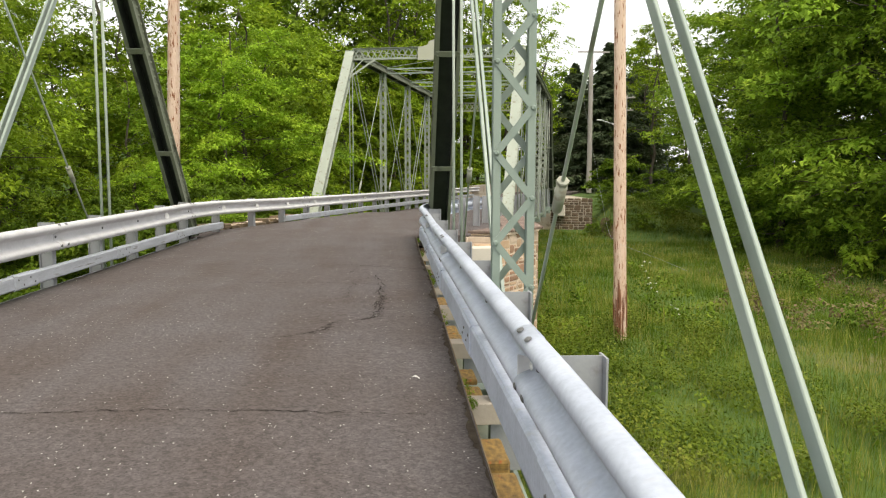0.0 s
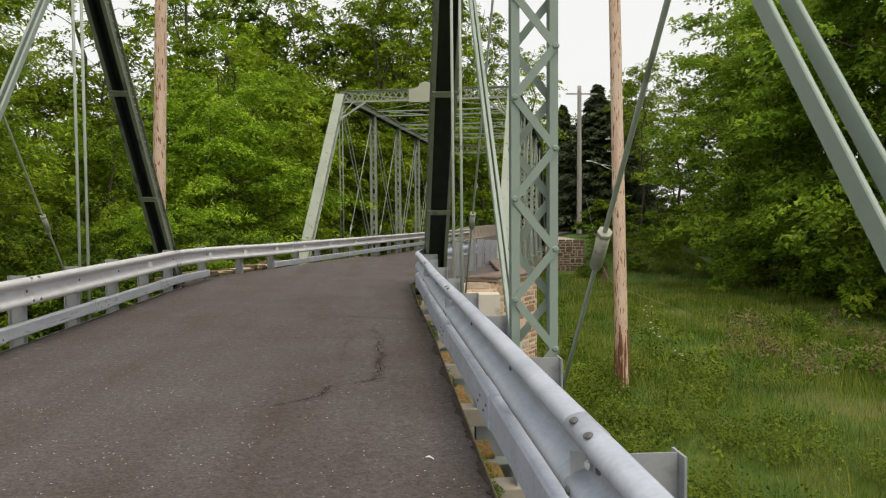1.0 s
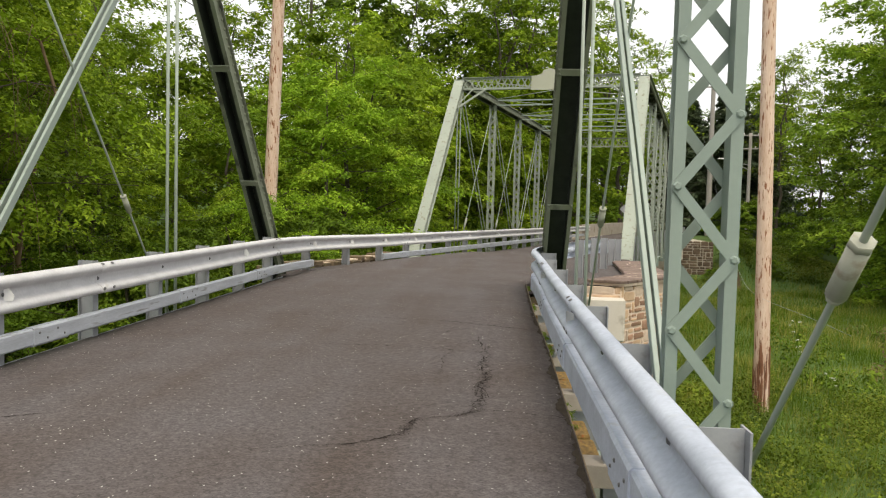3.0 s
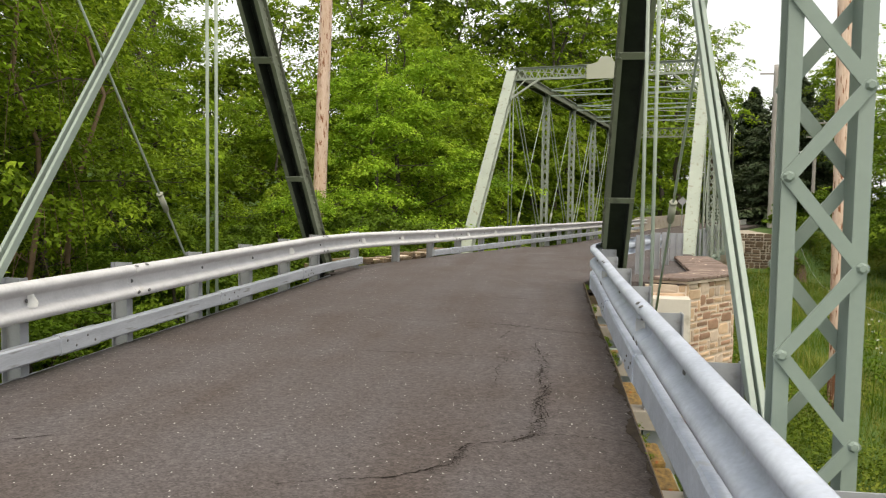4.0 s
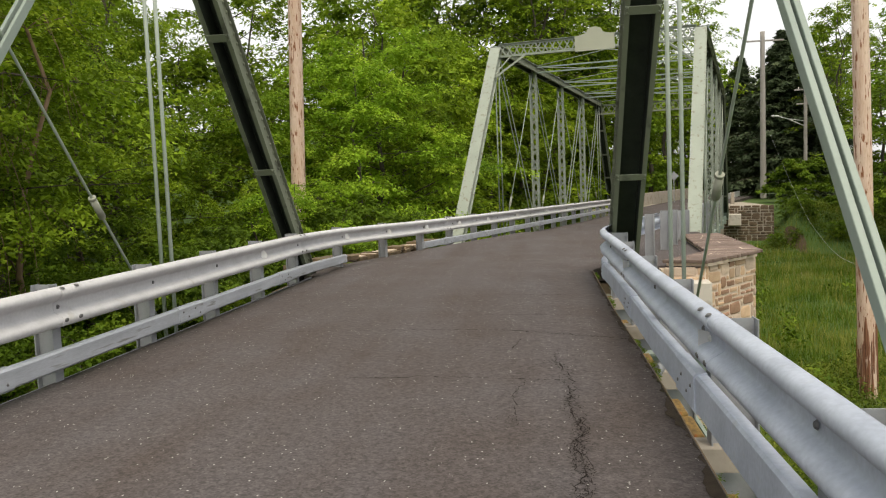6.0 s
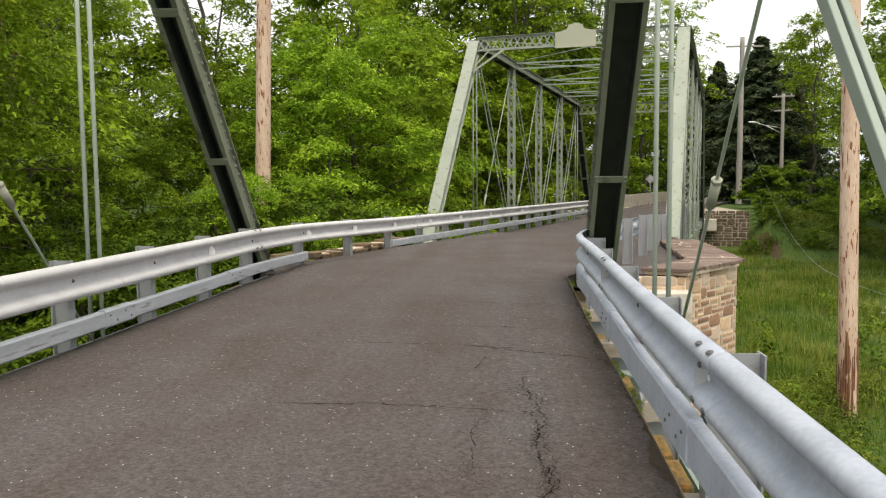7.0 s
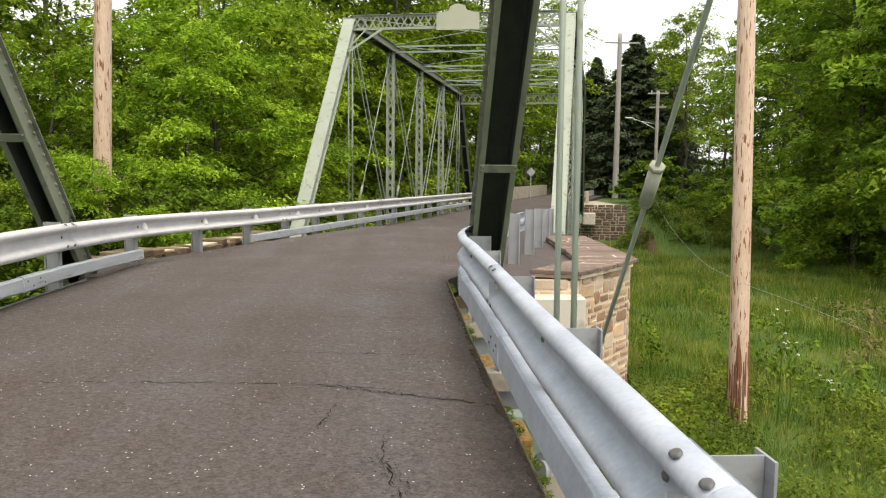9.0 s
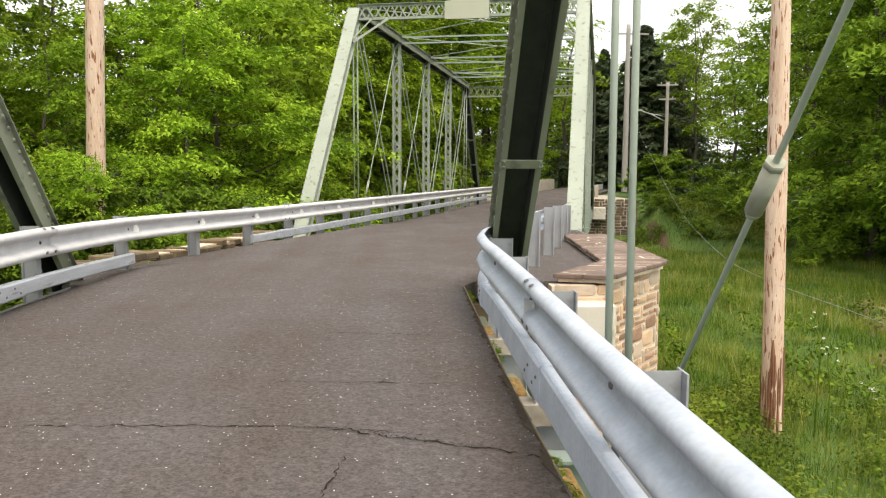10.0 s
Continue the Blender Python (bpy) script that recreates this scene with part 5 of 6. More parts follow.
def limb(bm, pts, r0, r1, n=6):
    prev = None
    for i, p in enumerate(pts):
        f = i / (len(pts) - 1)
        r = r0 + (r1 - r0) * f
        d = (pts[min(i + 1, len(pts) - 1)] - pts[max(i - 1, 0)]).normalized()
        s = d.orthogonal().normalized()
        t = d.cross(s)
        ring = [bm.verts.new(p + (s * math.cos(2 * math.pi * j / n) + t * math.sin(2 * math.pi * j / n)) * r) for j in range(n)]
        if prev:
            for j in range(n):
                bm.faces.new((prev[j], prev[(j + 1) % n], ring[(j + 1) % n], ring[j])).smooth = True
        prev = ring


def spray_mesh(name, sprays, per, size, mat, seed, three=False, slim=0.34):
    """Leaves laid in flat drooping sprays. Each spray: its middle, its heading, its length, width and depth."""
    r = np.random.RandomState(seed)
    S = np.repeat(np.asarray(sprays, float), per, axis=0)
    n = len(S)
    mid, along_, ln, wd, dp = S[:, :3], S[:, 3:6], S[:, 6:7], S[:, 7:8], S[:, 8:9]
    side = np.cross(along_, (0, 0, 1.0))
    side /= np.linalg.norm(side, axis=1)[:, None] + 1e-6
    up = np.cross(side, along_)
    u = r.rand(n, 1) * 2 - 1
    v = (r.rand(n, 1) * 2 - 1) * np.sqrt(np.clip(1.05 - u * u, 0.02, 1)) * (1 - 0.25 * u)
    w = r.normal(size=(n, 1)) * 0.5
    pos = mid + along_ * u * ln * 0.5 + side * v * wd * 0.5 + up * w * dp
    pos[:, 2:3] -= 0.22 * wd * v * v + 0.1 * ln * np.clip(u, 0, 1) ** 2
    nm = up * 0.8 + side * v * 0.35 + along_ * u * 0.3 + r.normal(scale=0.42, size=(n, 3))
    nm /= np.linalg.norm(nm, axis=1)[:, None]
    ax = along_ * 0.7 + side * np.sign(v) * 0.5 + r.normal(scale=0.5, size=(n, 3))
    ax[:, 2] -= 0.45
    ax -= nm * np.sum(ax * nm, axis=1)[:, None]
    ax /= np.linalg.norm(ax, axis=1)[:, None] + 1e-6
    cr = np.cross(nm, ax)
    s = size * (0.55 + 0.85 * r.rand(n, 1))
    k = 3 if three else 4
    q = np.empty((n, k, 3))
    if three:
        q[:, 0] = pos - ax * s * 0.4 + cr * s * slim
        q[:, 1] = pos - ax * s * 0.4 - cr * s * slim
        q[:, 2] = pos + ax * s * 0.65
    else:
        q[:, 0] = pos - ax * s * 0.5
        q[:, 1] = pos + cr * s * slim
        q[:, 2] = pos + ax * s * 0.55 - nm * s * 0.1
        q[:, 3] = pos - cr * s * slim
    me = bpy.data.meshes.new(name)
    me.vertices.add(k * n)
    me.vertices.foreach_set("co", q.reshape(-1).astype(np.float32))
    me.loops.add(k * n)
    me.loops.foreach_set("vertex_index", np.arange(k * n, dtype=np.int32))
    me.polygons.add(n)
    me.polygons.foreach_set("loop_start", np.arange(0, k * n, k, dtype=np.int32))
    me.polygons.foreach_set("loop_total", np.full(n, k, dtype=np.int32))
    me.update()
    me.validate()
    me.materials.append(mat)
    return me


def tree(name, seed, height, spread, leaf, per, mat, label, low=0.15, bare=0.0, trunk_r=0.16, limbs=28, spray=1.25, count=(1, 2, 3, 4), three=False, category="tree", group="woodland trees"):
    """A broadleaf tree at the origin: tapered bent trunk, limbs, and layered sprays of leaves along them."""
    rnd = random.Random(seed)
    t = thing(name, (0, 0, 0), label, category, group)
    bm = bmesh.new()
    lean = Vector((rnd.uniform(-0.06, 0.06), rnd.uniform(-0.06, 0.06), 1))
    trunk = [Vector((0, 0, -0.6))]
    for i in range(1, 9):
        trunk.append(lean * (height * i / 8 * 0.95) + Vector((rnd.uniform(-1, 1), rnd.uniform(-1, 1), 0)) * height * 0.012 * i ** 0.5)
    limb(bm, trunk, trunk_r, 0.02, 7)
    sprays = []
    for k in range(limbs):
        f = low + (0.97 - low) * ((k + rnd.random()) / limbs)
        i = min(7, int(f * 8))
        p0 = trunk[i] + (trunk[i + 1] - trunk[i]) * (f * 8 - i)
        a = k * 2.4 + rnd.uniform(-0.5, 0.5)
        shape = (0.62 + 0.5 * math.sin(math.pi * min(1.0, (f - low) / (1 - low) * 0.9 + 0.12))) * (1.05 - 0.62 * f ** 3)
        ln = spread * shape * rnd.uniform(0.6, 1.25)
        rise = rnd.uniform(0.05, 0.5) + 0.5 * f
        pts = [p0]
        for j in range(1, 5):
            g = j / 4
            pts.append(p0 + Vector((math.cos(a), math.sin(a), 0)) * ln * g + Vector((0, 0, ln * (rise * g - 0.38 * g * g))) + Vector((rnd.uniform(-1, 1), rnd.uniform(-1, 1), rnd.uniform(-1, 1))) * 0.06 * ln)
        limb(bm, pts, trunk_r * 0.32 * (1.1 - f), 0.008, 4)
        for j in range(1, 5):
            for e in range(count[j - 1]):
                h = a + rnd.choice((-1, 1)) * rnd.uniform(0.1, 1.25)
                d = Vector((math.cos(h), math.sin(h), rnd.uniform(-0.45, 0.2))).normalized()
                size = spray * rnd.uniform(0.55, 1.35) * (0.8 + 0.05 * spread)
                p = pts[j - 1] + (pts[j] - pts[j - 1]) * rnd.random()
                q = p + d * size * 0.45 + Vector((0, 0, rnd.gauss(0, 0.16) * spray))
                if rnd.random() < 0.3:
                    limb(bm, [p, (p + q) / 2 + Vector((0, 0, 0.05)), q + d * size * 0.3], 0.012, 0.004, 3)
                if rnd.random() > bare:
                    sprays.append((*q, *d, size * 1.25, size * rnd.uniform(0.6, 1.0), 0.13 * size))
    part("trunk", bm, M_BARK, t)
    cr = new("crown", spray_mesh("crown", sprays, per, leaf, mat, seed, three))
    cr.parent = t
    return t


def spruce(seed, height, spread, label):
    rnd = random.Random(seed)
    t = thing("spruce_tree", (0, 0, 0), label, "tree", "spruce trees")
    bm = bmesh.new()
    limb(bm, [Vector((0, 0, -0.6)), Vector((0, 0, height * 0.5)), Vector((0, 0, height))], 0.25, 0.02, 8)
    sprays = []
    for k in range(230):
        f = 0.03 + 0.965 * k / 230
        a = k * 2.4
        ln = spread * (1.0 - f) ** 0.9 * rnd.uniform(0.45, 1.3) + 0.15
        p0 = Vector((0, 0, f * height))
        tip = p0 + Vector((math.cos(a) * ln, math.sin(a) * ln, -0.2 * ln))
        limb(bm, [p0, (p0 + tip) / 2, tip], 0.04 * (1.1 - f), 0.008, 3)
        d = (tip - p0).normalized()
        sprays.append((*(p0 + (tip - p0) * 0.55), *d, ln * 0.95, 0.25 + 0.42 * ln, 0.1))
        sprays.append((*(p0 + (tip - p0) * 0.72 - Vector((0, 0, 0.16))), *d, ln * 0.6, 0.2 + 0.3 * ln, 0.22))
    part("trunk", bm, M_BARK, t)
    cr = new("crown", spray_mesh("crown", sprays, 80, 0.4, M_NEEDLE, seed, True, slim=0.2))
    cr.parent = t
    return t


KINDS = [
    tree("broadleaf_tree", 11, 13, 3.6, 0.088, 190, M_LEAF, "tall broadleaf tree in fresh green spring leaf", low=0.1, three=True),
    tree("broadleaf_tree", 12, 11, 3.5, 0.122, 112, M_LEAFY, "broadleaf tree in fresh yellow-green spring leaf", low=0.05, three=True),
    tree("broadleaf_tree", 13, 15, 4.4, 0.34, 33, M_LEAFDEEP, "tall broadleaf tree with deep green leaves", low=0.06, limbs=24, spray=1.7, three=True),
    tree("broadleaf_tree", 14, 19, 3.8, 0.2, 34, M_LEAF, "tall thin-leaved tree with bare upper limbs", low=0.3, bare=0.35, trunk_r=0.2, limbs=26, three=True),
    tree("broadleaf_tree", 15, 14, 4.0, 0.215, 56, M_LEAF, "broadleaf tree in bright green leaf behind the far span", low=0.05, spray=1.35, three=True),
    tree("broadleaf_tree", 17, 12, 3.6, 0.09, 175, M_LEAFMID, "shaded broadleaf tree in plain green leaf", low=0.06, three=True),
    tree("broadleaf_tree", 18, 14, 4.1, 0.17, 84, M_LEAFMID, "broad green tree with drooping boughs at the meadow's edge", low=0.02, spray=1.3, limbs=32, three=True),
]


def vine_trunk(seed, height):
    """A leaning brown trunk hung with thin dry vines."""
    rr = random.Random(seed)
    t = thing("dead_tree", (0, 0, 0), "brown dead trunk hung with dry vines among the leaves", "tree", "woodland trees")
    bm = bmesh.new()
    line = [Vector((0.05 * i * rr.uniform(-1, 1), 0.05 * i * rr.uniform(-1, 1), height * i / 8 - 0.4)) for i in range(9)]
    limb(bm, line, 0.075, 0.03, 8)
    part("trunk", bm, M_DRYSTEM, t)
    bm = bmesh.new()
    tips = []
    for k in range(46):
        p = line[rr.randint(2, 8)]
        a = rr.uniform(0, 6.28)
        r = rr.uniform(0.4, 1.5)
        d = Vector((math.cos(a), math.sin(a), 0)) * r
        fall_ = rr.uniform(0.4, 2.6)
        limb(bm, [p, p + d * 0.4 + Vector((0, 0, 0.25)), p + d * 0.8 - Vector((0, 0, fall_ * 0.35)), p + d - Vector((0, 0, fall_))], 0.011, 0.004, 3)
        tips.append(p + d * 0.9 - Vector((0, 0, fall_ * 0.6)))
    part("vine", bm, M_DRYSTEM, t, "thin hanging dry vines")
    cr = new("crown", leaf_mesh("crown", tips, 0.4, 40, 0.06, M_LEAFDEEP, seed, slim=0.35))
    cr.parent = t
    return t


DEAD = vine_trunk(16, 8.5)
copy_thing(DEAD, pose(-5.3, 7.0, ground_z(-5.3, 7.0), 0, 3, 0))
copy_thing(DEAD, pose(-5.7, 5.9, ground_z(-5.7, 5.9), 3, -5, 130))
BUSH = [
    tree("bush", 21, 3.2, 2.0, 0.068, 165, M_LEAFDEEP, "dense green bush below the bridge", low=0.05, trunk_r=0.05, limbs=18, spray=0.75, three=True, category="bush", group="bushes"),
    tree("bush", 22, 3.0, 2.1, 0.15, 38, M_LEAFDEEP, "dense deep green bush", low=0.05, trunk_r=0.05, limbs=18, spray=0.75, three=True, category="bush", group="bushes"),
    tree("bush", 23, 3.0, 1.9, 0.15, 62, M_LEAFDEEP, "rounded light green bush on the roadside bank", low=0.05, trunk_r=0.05, limbs=28, spray=0.7, three=True, category="bush", group="bushes"),
]
rnd = random.Random(5)


def plant(kind, x, y, s=1.0, dz=0.0):
    m = pose(x, y, ground_z(x, y) + dz, 0, 0, rnd.uniform(0, 360)) @ Matrix.Diagonal((s, s, s * rnd.uniform(0.9, 1.1), 1))
    return copy_thing(kind, m)


for y, sc, q in ((-1.9, 1.1, 5), (1.0, 1.15, 0), (3.9, 1.1, 0), (6.6, 1.0, 0), (9.4, 0.86, 0), (12.0, 0.74, 5), (14.2, 0.72, 0)):   # wood beside the near span
    plant(KINDS[q], -7.4 + rnd.uniform(-0.6, 0.6), y, sc)
for y, sc in ((1, 0.85), (5, 0.78), (9, 0.74), (13, 0.72), (17, 0.72)):
    plant(KINDS[4], -12.0 + rnd.uniform(-0.8, 0.8), y, sc)
for d, c, sc, q in ((15.5, -8.4, 0.75, 1), (18.3, -7.3, 0.84, 1), (21.2, -7.0, 1.0, 1), (24.4, -8.9, 0.92, 4), (27.5, -8.9, 1.0, 5), (31, -9.2, 0.85, 4), (34.5, -9.0, 0.9, 4), (38.5, -8.6, 0.95, 4), (43, -8.4, 1.0, 4), (47, -8.4, 1.0, 4), (51.5, -8.0, 1.0, 4), (56, -7.4, 0.95, 4), (61, -6.8, 1.0, 4)):
    v = far(d, c + rnd.uniform(-0.5, 0.5))
    plant(KINDS[q], v.x, v.y, sc)
for k in range(9):                                       # deeper rows
    v = far(18 + 5.6 * k, -12 + rnd.uniform(-1.2, 1.2))
    plant(KINDS[4], v.x, v.y, rnd.uniform(0.7, 0.84))
for d, c, s in ((10, -15, 0.85), (17, -14, 0.9), (24, -15, 0.9), (33, -13, 0.95), (14, -13, 0.75), (20.5, -12, 0.72), (27.5, -13, 0.8), (41, -12, 0.95), (50, -11, 1.0), (58, -9, 1.0), (64, -5, 1.0), (37, -16, 1.2), (45, -14, 1.2), (46, -8.6, 1.1), (50, -8.2, 1.2), (55, -7.4, 1.15), (60, -6.2, 1.2), (69, -3.4, 1.15)):   # tall ones with bare tops
    v = far(d, c)
    plant(KINDS[3], v.x, v.y, s)
for d, c, s in ((-3, -5.8, 1.1), (0, -5.3, 1.1), (3, -5.0, 1.1), (6, -4.8, 1.15), (8.6, -5.6, 1.2), (11.0, -5.6, 1.25), (12.9, -5.3, 1.15), (14.8, -5.6, 1.35), (17, -5.9, 1.1), (20, -6.2, 1.15), (24, -6.2, 1.0), (28, -6.4, 1.05), (33, -6.4, 1.05), (38, -6.3, 1.1), (43, -6.2, 1.05)):
    v = far(d, c)
    plant(BUSH[0 if d < 16 else 1], v.x, v.y, s)
for k in range(8):                                       # wood across the meadow
    y = 15 + 4.1 * k
    plant(KINDS[6], 26.8 + rnd.uniform(-0.7, 0.7) + 0.2 * max(0, y - 26), y, rnd.uniform(1.25, 1.45))
plant(KINDS[6], 25.5, 34, 1.3)
for k in range(5):
    plant(KINDS[2], 32 + rnd.uniform(-1.5, 1.5) + 0.8 * k, 16 + 6.0 * k, rnd.uniform(1.15, 1.35))
for x, y, sc, q in ((34.5, 53, 1.0, 4), (37, 60, 1.0, 2), (30, 72, 1.0, 3), (34.5, 68, 1.0, 4), (40, 72, 1.1, 2), (33, 84, 1.1, 2), (44, 60, 1.1, 2)):
    plant(KINDS[q], x, y, sc)
for x, y, sc, q in ((32, 52, 1.4, 3), (36, 55, 1.45, 3), (10.1, 61.3, 1.15, 3), (15.1, 70.8, 1.15, 3), (19.2, 78.2, 1.15, 3), (27.7, 63.9, 0.8, 3), (29.0, 71.9, 0.8, 3), (31.5, 64, 0.8, 3)):
    plant(KINDS[q], x, y, sc)
for k in range(7):
    y = 18 + 4.4 * k
    plant(BUSH[1], 24.6 + rnd.uniform(-0.6, 0.6) + 0.2 * max(0, y - 26), y, rnd.uniform(0.55, 0.8))
for k in range(8):                                       # far wood past the bridges
    v = far(67 + 5.5 * k, -6.5 + 0.9 * k + rnd.uniform(-1, 1))
    plant(KINDS[rnd.choice((4, 2))], v.x, v.y, rnd.uniform(0.9, 1.15))
for k in range(11):
    v = far(112 + rnd.uniform(-5, 8), -22 + 6 * k)
    plant(KINDS[2], v.x, v.y, rnd.uniform(1.0, 1.3))
for d, c, s in ((42, -15.5, 1.2), (50, -14.5, 1.2), (53, -10, 1.2), (58, -9, 1.15)):
    v = far(d, c)
    plant(KINDS[2], v.x, v.y, s)
for k in range(8):
    if k in (3, 4):
        continue
    v = far(2 + 8 * k, -19 + rnd.uniform(-1.5, 1.5))
    plant(KINDS[2], v.x, v.y, rnd.uniform(0.6, 0.75))
for d, c, s, q in ((58, 8.4, 1.12, 2), (57.5, 11.8, 0.5, 1), (60, 14, 1.0, 1), (52, 12.5, 0.42, 1), (49.4, 11, 0.36, 1), (48.5, 9.6, 0.3, 2), (44.6, 6.3, 0.3, 1), (63, 12.5, 0.9, 1), (66, 16, 1.4, 1)):
    v = far(d, c)
    plant(BUSH[q], v.x, v.y, s)
for d, c, s in ((13, -14, 0.6), (22, -15, 0.62), (28, -16, 0.6)):
    v = far(d, c)
    plant(KINDS[2], v.x, v.y, s)
for d, c, s in ((49.5, 7.9, 0.36), (47.5, 7.0, 0.24), (46.7, 7.6, 0.28), (48.4, 7.8, 0.3), (45.4, 8.1, 0.3), (50, 6.9, 0.22), (44.0, 7.4, 0.2), (46, 11.2, 0.42), (43.5, 9.6, 0.34), (51, 10.8, 0.45)):
    v = far(d, c)
    plant(BUSH[1], v.x, v.y, s)
plant(KINDS[1], -2.1, 12.8, 0.45)
sp = spruce(31, 15.0, 5.6, "dark spruce tree beyond the far bridge")
copy_thing(sp, pose(24.9, 69.2, ground_z(24.9, 69.2), 0, 0, 0) @ Matrix.Diagonal((1.3, 1.3, 0.98, 1)))
copy_thing(sp, pose(23.3, 77.7, ground_z(23.3, 77.7), 0, 0, 60) @ Matrix.Diagonal((1.06, 1.06, 0.92, 1)))
copy_thing(sp, pose(30.1, 77.8, ground_z(30.1, 77.8), 0, 0, 120) @ Matrix.Diagonal((1.06, 1.06, 0.92, 1)))
for i, ob in enumerate(KINDS + BUSH + [sp, DEAD]):             # the first of each kind stands in the wood behind
    ob.matrix_basis = Matrix.Translation((-24 - 4 * i, 40 + 6 * i, ground_z(-24 - 4 * i, 40 + 6 * i)))


# ---- meadow grass and weeds ----
def grass(name, n, seed, zone, tall, mat, label):
    """Bent tapering blades, standing on the ground."""
    r = np.random.RandomState(seed)
    P = zone(r, n)
    P = np.array([(x, y, ground_z(x, y) - 0.02) for x, y in P])
    n = len(P)
    a = r.rand(n) * 2 * np.pi
    lump = np.array([0.5 + noise.noise(Vector((x * 0.35, y * 0.35, 7.0))) for x, y, _ in P])
    h = tall * (0.45 + 0.75 * r.rand(n)) * (0.6 + 0.7 * np.clip(lump, 0, 1))
    w = 0.0025 + 0.004 * r.rand(n)
    far_off = np.hypot(P[:, 0] - 4, P[:, 1] + 3)
    w *= np.clip(far_off / 12, 0.8, 1.6)
    bend = h * (0.1 + 0.8 * r.rand(n) ** 1.3)
    d = np.stack([np.cos(a), np.sin(a), np.zeros(n)], 1)
    s = np.stack([-np.sin(a), np.cos(a), np.zeros(n)], 1)
    up = np.array([0, 0, 1.0])
    v = np.empty((n, 3, 3))
    v[:, 0] = P - s * w[:, None]
    v[:, 1] = P + s * w[:, None]
    v[:, 2] = P + up * h[:, None] + d * bend[:, None]
    me = bpy.data.meshes.new(name)
    me.vertices.add(3 * n)
    me.vertices.foreach_set("co", v.reshape(-1).astype(np.float32))
    me.loops.add(3 * n)
    me.loops.foreach_set("vertex_index", np.arange(3 * n, dtype=np.int32))
    me.polygons.add(n)
    me.polygons.foreach_set("loop_start", np.arange(0, 3 * n, 3, dtype=np.int32))
    me.polygons.foreach_set("loop_total", np.full(n, 3, dtype=np.int32))
    me.update()
    me.validate()
    me.materials.append(mat)
    return tagged(new(name, me), label, "grass", kind="stuff")


def meadow_zone(r, n):
    t = r.rand(n) ** 1.4
    y = np.where(r.rand(n) < 0.16, -4 - 14 * r.rand(n), -4 + 50 * t) + r.normal(scale=1.3, size=n)
    x = 5.4 + r.rand(n) * (10 + 0.4 * np.clip(y + 12, 0, 80))
    keep = ~((y > 7.0) & (y < 16.5) & (x < 7.6))
    return np.stack([x, y], 1)[keep]


def strip_zone(r, n):
    y = -8 + 30 * r.rand(n)
    x = -0.5 - 3.5 * r.rand(n)
    return np.stack([x + np.clip(y - 10, 0, 50) * 0.1, y], 1)


grass("meadow_grass", 315000, 1, meadow_zone, 0.34, M_GRASS, "tall unmown meadow grass beside the pier")


def straw_zone(r, n):
    P = meadow_zone(r, n)
    return P[[noise.noise(Vector((x * 0.4, y * 0.4, 3.0))) > -0.05 or (x - 12) ** 2 + (y - 9.3) ** 2 < 2.2 for x, y in P]]


grass("pale_grass", 60000, 3, straw_zone, 0.55, M_STRAW, "pale seeding grass in patches of the meadow")
grass("grass", 14000, 2, strip_zone, 0.6, M_GRASS, "rank grass below the guard rail")
def weed_patch(name, n, seed, keep, leaf, height, mat, label, per=26):
    r = np.random.RandomState(seed)
    P = np.stack([5.2 + 15 * r.rand(n), 0.5 + 23.5 * r.rand(n)], 1)
    P = P[[keep(x, y) and not (7.0 < y < 16.5 and x < 7.4) for x, y in P]]
    h = r.rand(len(P))
    me = leaf_mesh(name, [(x, y, ground_z(x, y) + 0.08 + height * k) for (x, y), k in zip(P, h)], 0.27, per, leaf, mat, seed, flat=0.9)
    return tagged(new(name, me), label, "weeds", kind="stuff")


def lumps(x, y, f, s):
    u, v = (x * 0.8 + y * 0.6) * f, (y * 0.8 - x * 0.6) * f
    return noise.noise(Vector((u, v, s))) + 0.4 * noise.noise(Vector((u * 3.3, v * 3.3, s)))


weed_patch("weeds", 16000, 41, lambda x, y: y < 13 and lumps(x, y, 0.55, 1) > -0.8 + 0.14 * (x - 5) + 0.1 * max(0, y - 10), 0.062, 0.38, M_WEED, "low leafy weeds among the meadow grass", per=15)
weed_patch("tall_weeds", 2600, 43, lambda x, y: lumps(x, y, 0.45, 9) > 0.34, 0.1, 0.6, M_LEAFDEEP, "deep green nettle clumps in the meadow")
r = np.random.RandomState(8)
pts = [far(43 + 9 * a, 6.2 + 8 * b) for a, b in r.rand(1000, 2) if abs(8 * b - 1.2 + 0.19 * (9 * a - 3)) > 0.5]
bank_weeds = new("bank_weeds", leaf_mesh("bank_weeds", [(v.x, v.y, ground_z(v.x, v.y) + 0.05 + 0.25 * k) for v, k in zip(pts, r.rand(len(pts)))], 0.36, 24, 0.1, M_WEED, 8, flat=0.8))
tagged(bank_weeds, "rank weeds on the bank beside the far bridge end", "weeds", kind="stuff")


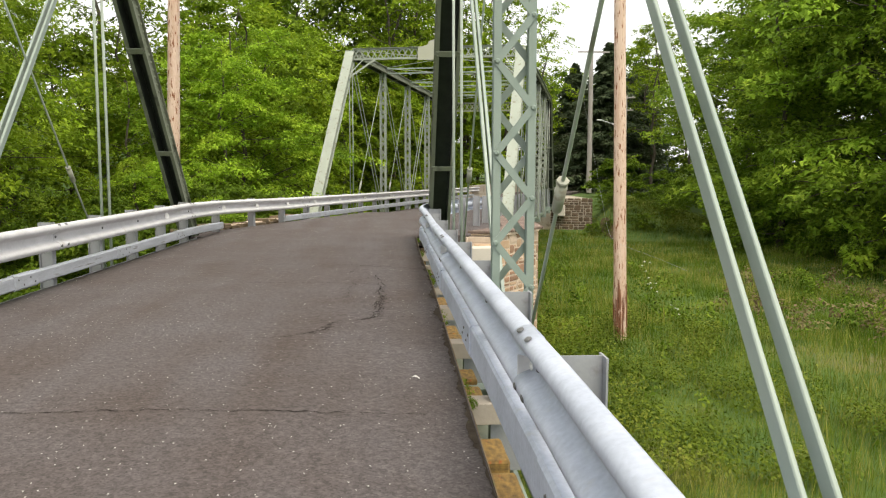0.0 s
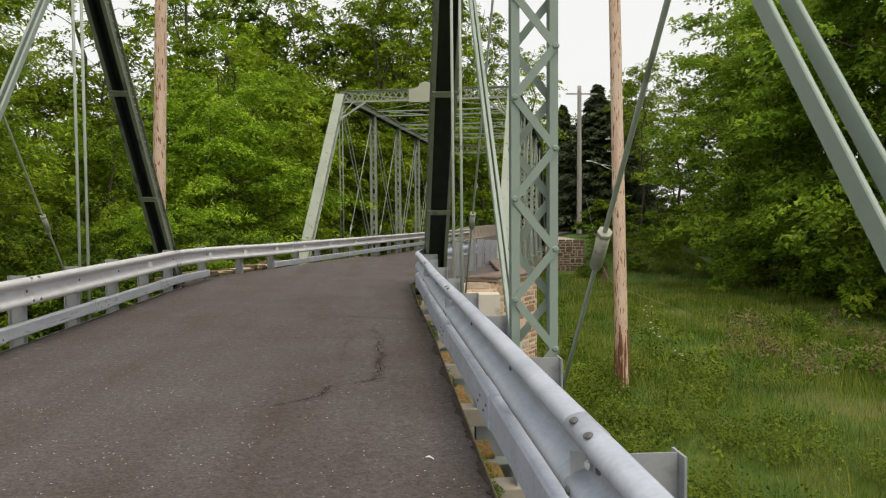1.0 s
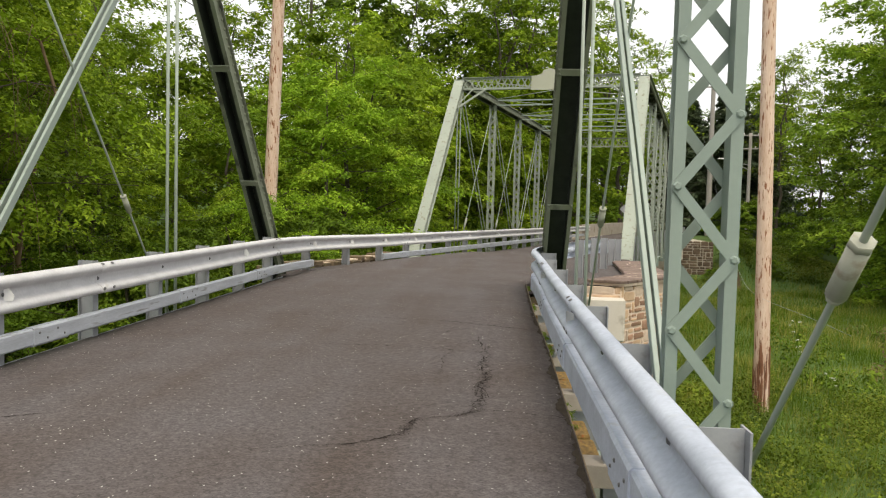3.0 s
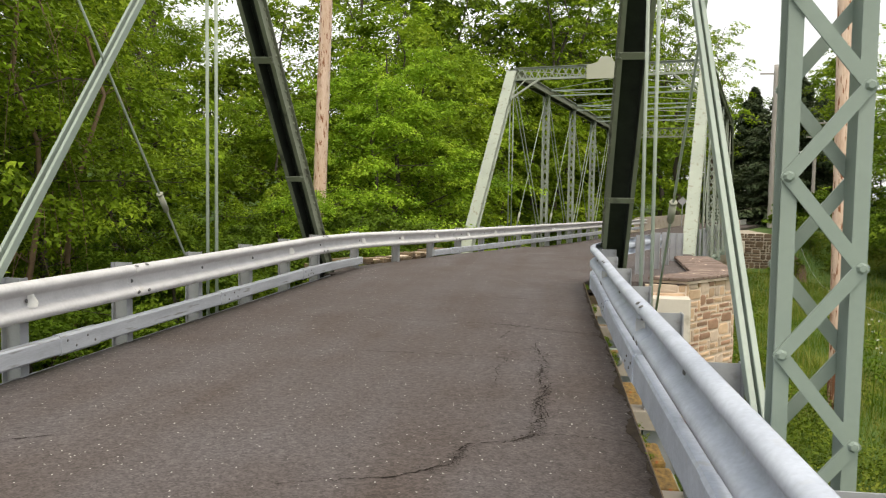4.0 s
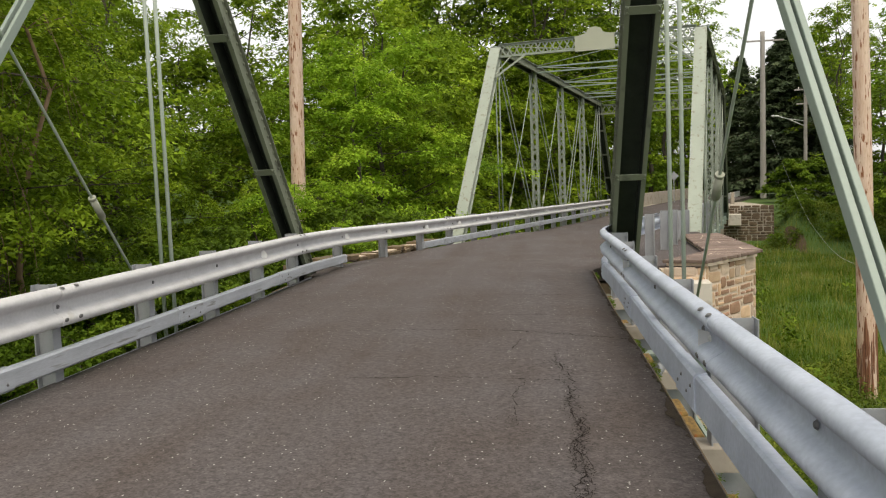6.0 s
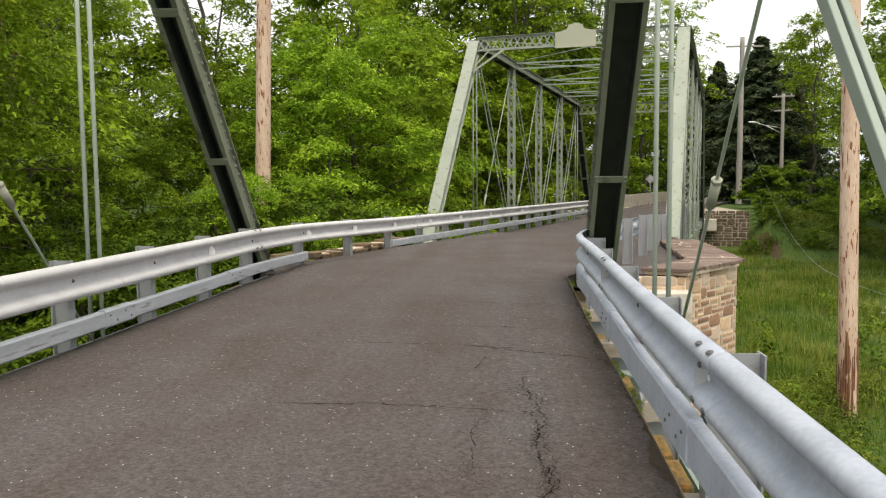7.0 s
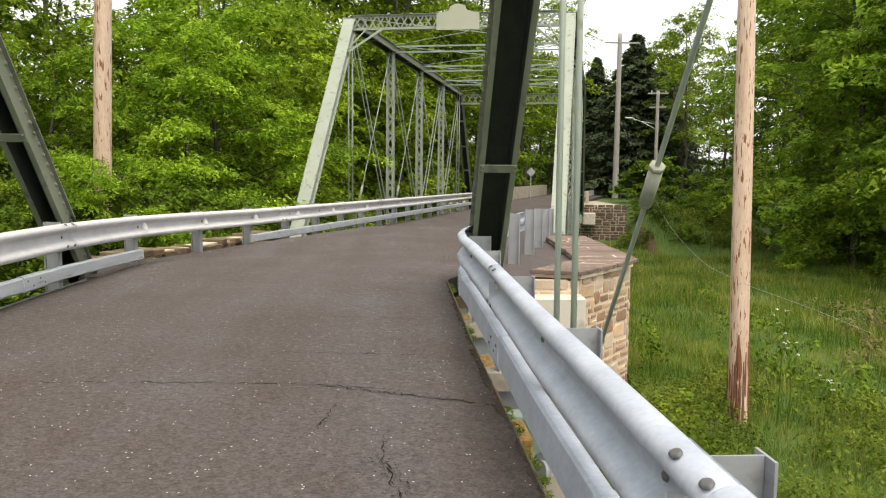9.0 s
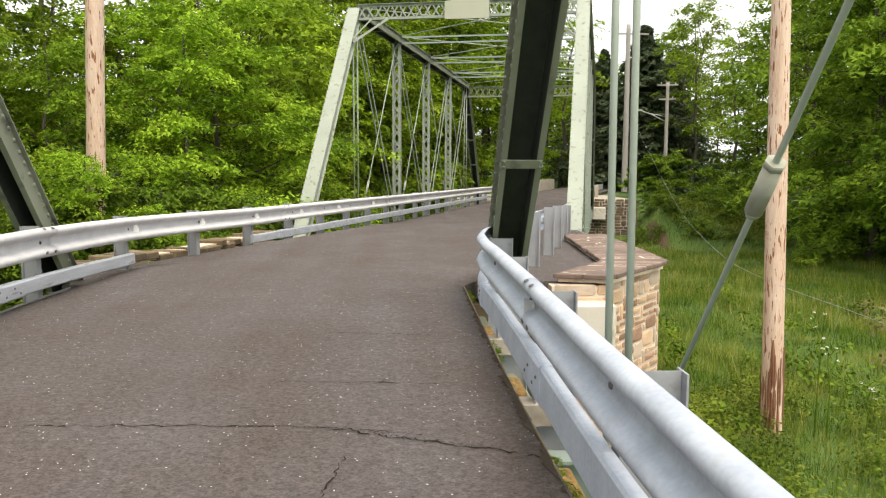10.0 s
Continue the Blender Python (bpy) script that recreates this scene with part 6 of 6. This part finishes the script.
def soil_slip(a, b, width, seed):
    """A ragged tongue of bare clay down the bank, laid just over the ground."""
    r = random.Random(seed)
    a, b = Vector(a), Vector(b)
    h = (b - a).normalized()
    side = Vector((h.y, -h.x, 0))
    bm = bmesh.new()
    prev = None
    for i in range(13):
        f = i / 12
        w = width * (0.25 + 0.75 * math.sin(math.pi * min(0.97, f + 0.05)))
        p = a + (b - a) * f
        row = []
        for g in (-1, -0.5, 0, 0.5, 1):
            q = p + side * (g * w * r.uniform(0.75, 1.25))
            row.append(bm.verts.new((q.x, q.y, ground_z(q.x, q.y) + 0.05 * (1 - g * g) + 0.02)))
        if prev:
            for j in range(4):
                bm.faces.new((prev[j], prev[j + 1], row[j + 1], row[j])).smooth = True
        prev = row
    bmesh.ops.recalc_face_normals(bm, faces=bm.faces)
    return tagged(part("bare_soil", bm, M_CLAY, None), "bare brown soil down the bank beside the abutment", "soil", kind="stuff")


soil_slip(far(46.5, 6.9), far(41.0, 7.9), 0.3, 5)
weed_patch("dry_brush", 1500, 44, lambda x, y: x > 13.5 and 8 < y < 19 and lumps(x, y, 0.35, 4) > 0.05, 0.1, 0.7, M_DRY, "brown withered brush at the meadow's edge", per=18)


# ---- tall white umbels by the pole ----
def umbel(x, y, h, seed):
    rr = random.Random(seed)
    z = ground_z(x, y)
    t = thing("wild_parsley", (x, y, z), "tall meadow weed with flat white flower heads", "wildflower", "white wildflowers")
    bm = bmesh.new()
    tops = []
    top = Vector((x + rr.uniform(-0.1, 0.1), y, z + h))
    limb(bm, [Vector((x, y, z - 0.05)), Vector((x + 0.02, y, z + h * 0.5)), top], 0.012, 0.005, 5)
    tops.append(top)
    for k in range(4):
        f = 0.74 + 0.06 * k
        a = rr.uniform(0, 6.28)
        p = Vector((x, y, z + h * f))
        q = p + Vector((math.cos(a) * 0.12, math.sin(a) * 0.12, 0.12 + 0.1 * rr.random()))
        limb(bm, [p, (p + q) / 2, q], 0.006, 0.003, 4)
        tops.append(q)
    part("stem", bm, M_GRASS, t)
    for p in tops:
        q = [(p.x - x + rr.gauss(0, 0.016), p.y - y + rr.gauss(0, 0.016), p.z - z + rr.gauss(0, 0.006)) for _ in range(9)]
        fl = new("flower_head", leaf_mesh("flower_head", q, 0.01, 5, 0.012, M_WHITE, seed * 10 + len(t.children), flat=0.5, slim=0.45))
        fl.parent = t
        tagged(fl, "flat white flower head")


for k, (x, y, h) in enumerate(((10.28, 9.85, 2.0), (10.4, 9.7, 1.5), (10.85, 9.4, 0.9), (-3.0, 10.2, 2.75), (-3.12, 10.35, 2.5), (-2.86, 10.1, 2.6), (-2.95, 10.45, 2.85))):
    umbel(x, y, h, k)


def edge_zone(r, n):
    y = -13 + 19.8 * r.rand(n)
    keep = np.sin(y * 2.3) + 0.6 * np.sin(y * 5.1 + 1) > 0.45
    return np.stack([np.where(y < 0, 4.452 - y * 0.00108, np.where(y < 3, 4.455 - y * 0.0147, 4.41)) + 0.04 * r.rand(n), y], 1)[keep]


def moss(name, n, seed, label):
    """Short tufts rooted in the dirt along the asphalt edge."""
    r = np.random.RandomState(seed)
    P = edge_zone(r, n)
    me = leaf_mesh(name, [(x, y, -0.045) for x, y in P], 0.03, 14, 0.028, M_GRASS, seed, flat=0.7, droop=-0.9, slim=0.14)
    return tagged(new(name, me), label, "moss", kind="stuff")


bm = bmesh.new()                                         # a fleck of pale litter on the asphalt
rr = random.Random(2)
vs = [bm.verts.new((4.15 + x * 0.025, -4.66 + y * 0.014, 0.01 + rr.uniform(-0.004, 0.014))) for x, y in ((-1, -1), (0.1, -1.2), (1, -0.6), (1.1, 0.7), (0, 1), (-0.9, 0.8))]
mid_ = bm.verts.new((4.15, -4.66, 0.03))
for i in range(6):
    bm.faces.new((vs[i], vs[(i + 1) % 6], mid_))
tagged(part("litter", bm, M_WHITE, None), "small crumpled white scrap on the asphalt", "litter")
bm = bmesh.new()                                         # ragged band of dirt on the asphalt edge
prev = None
for k in range(400):
    y = -13 + 0.0495 * k
    xe = 4.45 - y * 0.00108 if y < 0 else (4.45 - y * 0.0147 if y < 3 else 4.402)
    wd = 0.022 + 0.06 * max(0.0, 0.1 + noise.noise(Vector((y * 1.7, 3.1, 0)))) + 0.045 * noise.noise(Vector((y * 13, 1.7, 0)))
    cur = []
    for x in (xe - max(0.009, wd), xe - 0.006):
        cur.append(bm.verts.new((x, y, 0.03 * (1 - ((x - 2.18) / 2.28) ** 2) - 0.026 + 0.004 * noise.noise(Vector((x * 0.8, y * 0.8, 1))))))
    if prev:
        bm.faces.new((prev[0], prev[1], cur[1], cur[0]))
    prev = cur
tagged(part("edge_dirt", bm, M_SOIL, None), "dark dirt gathered along the asphalt edge", "dirt", kind="stuff")
moss("moss", 420, 6, "yellow-green moss and grass tufts along the asphalt edge")
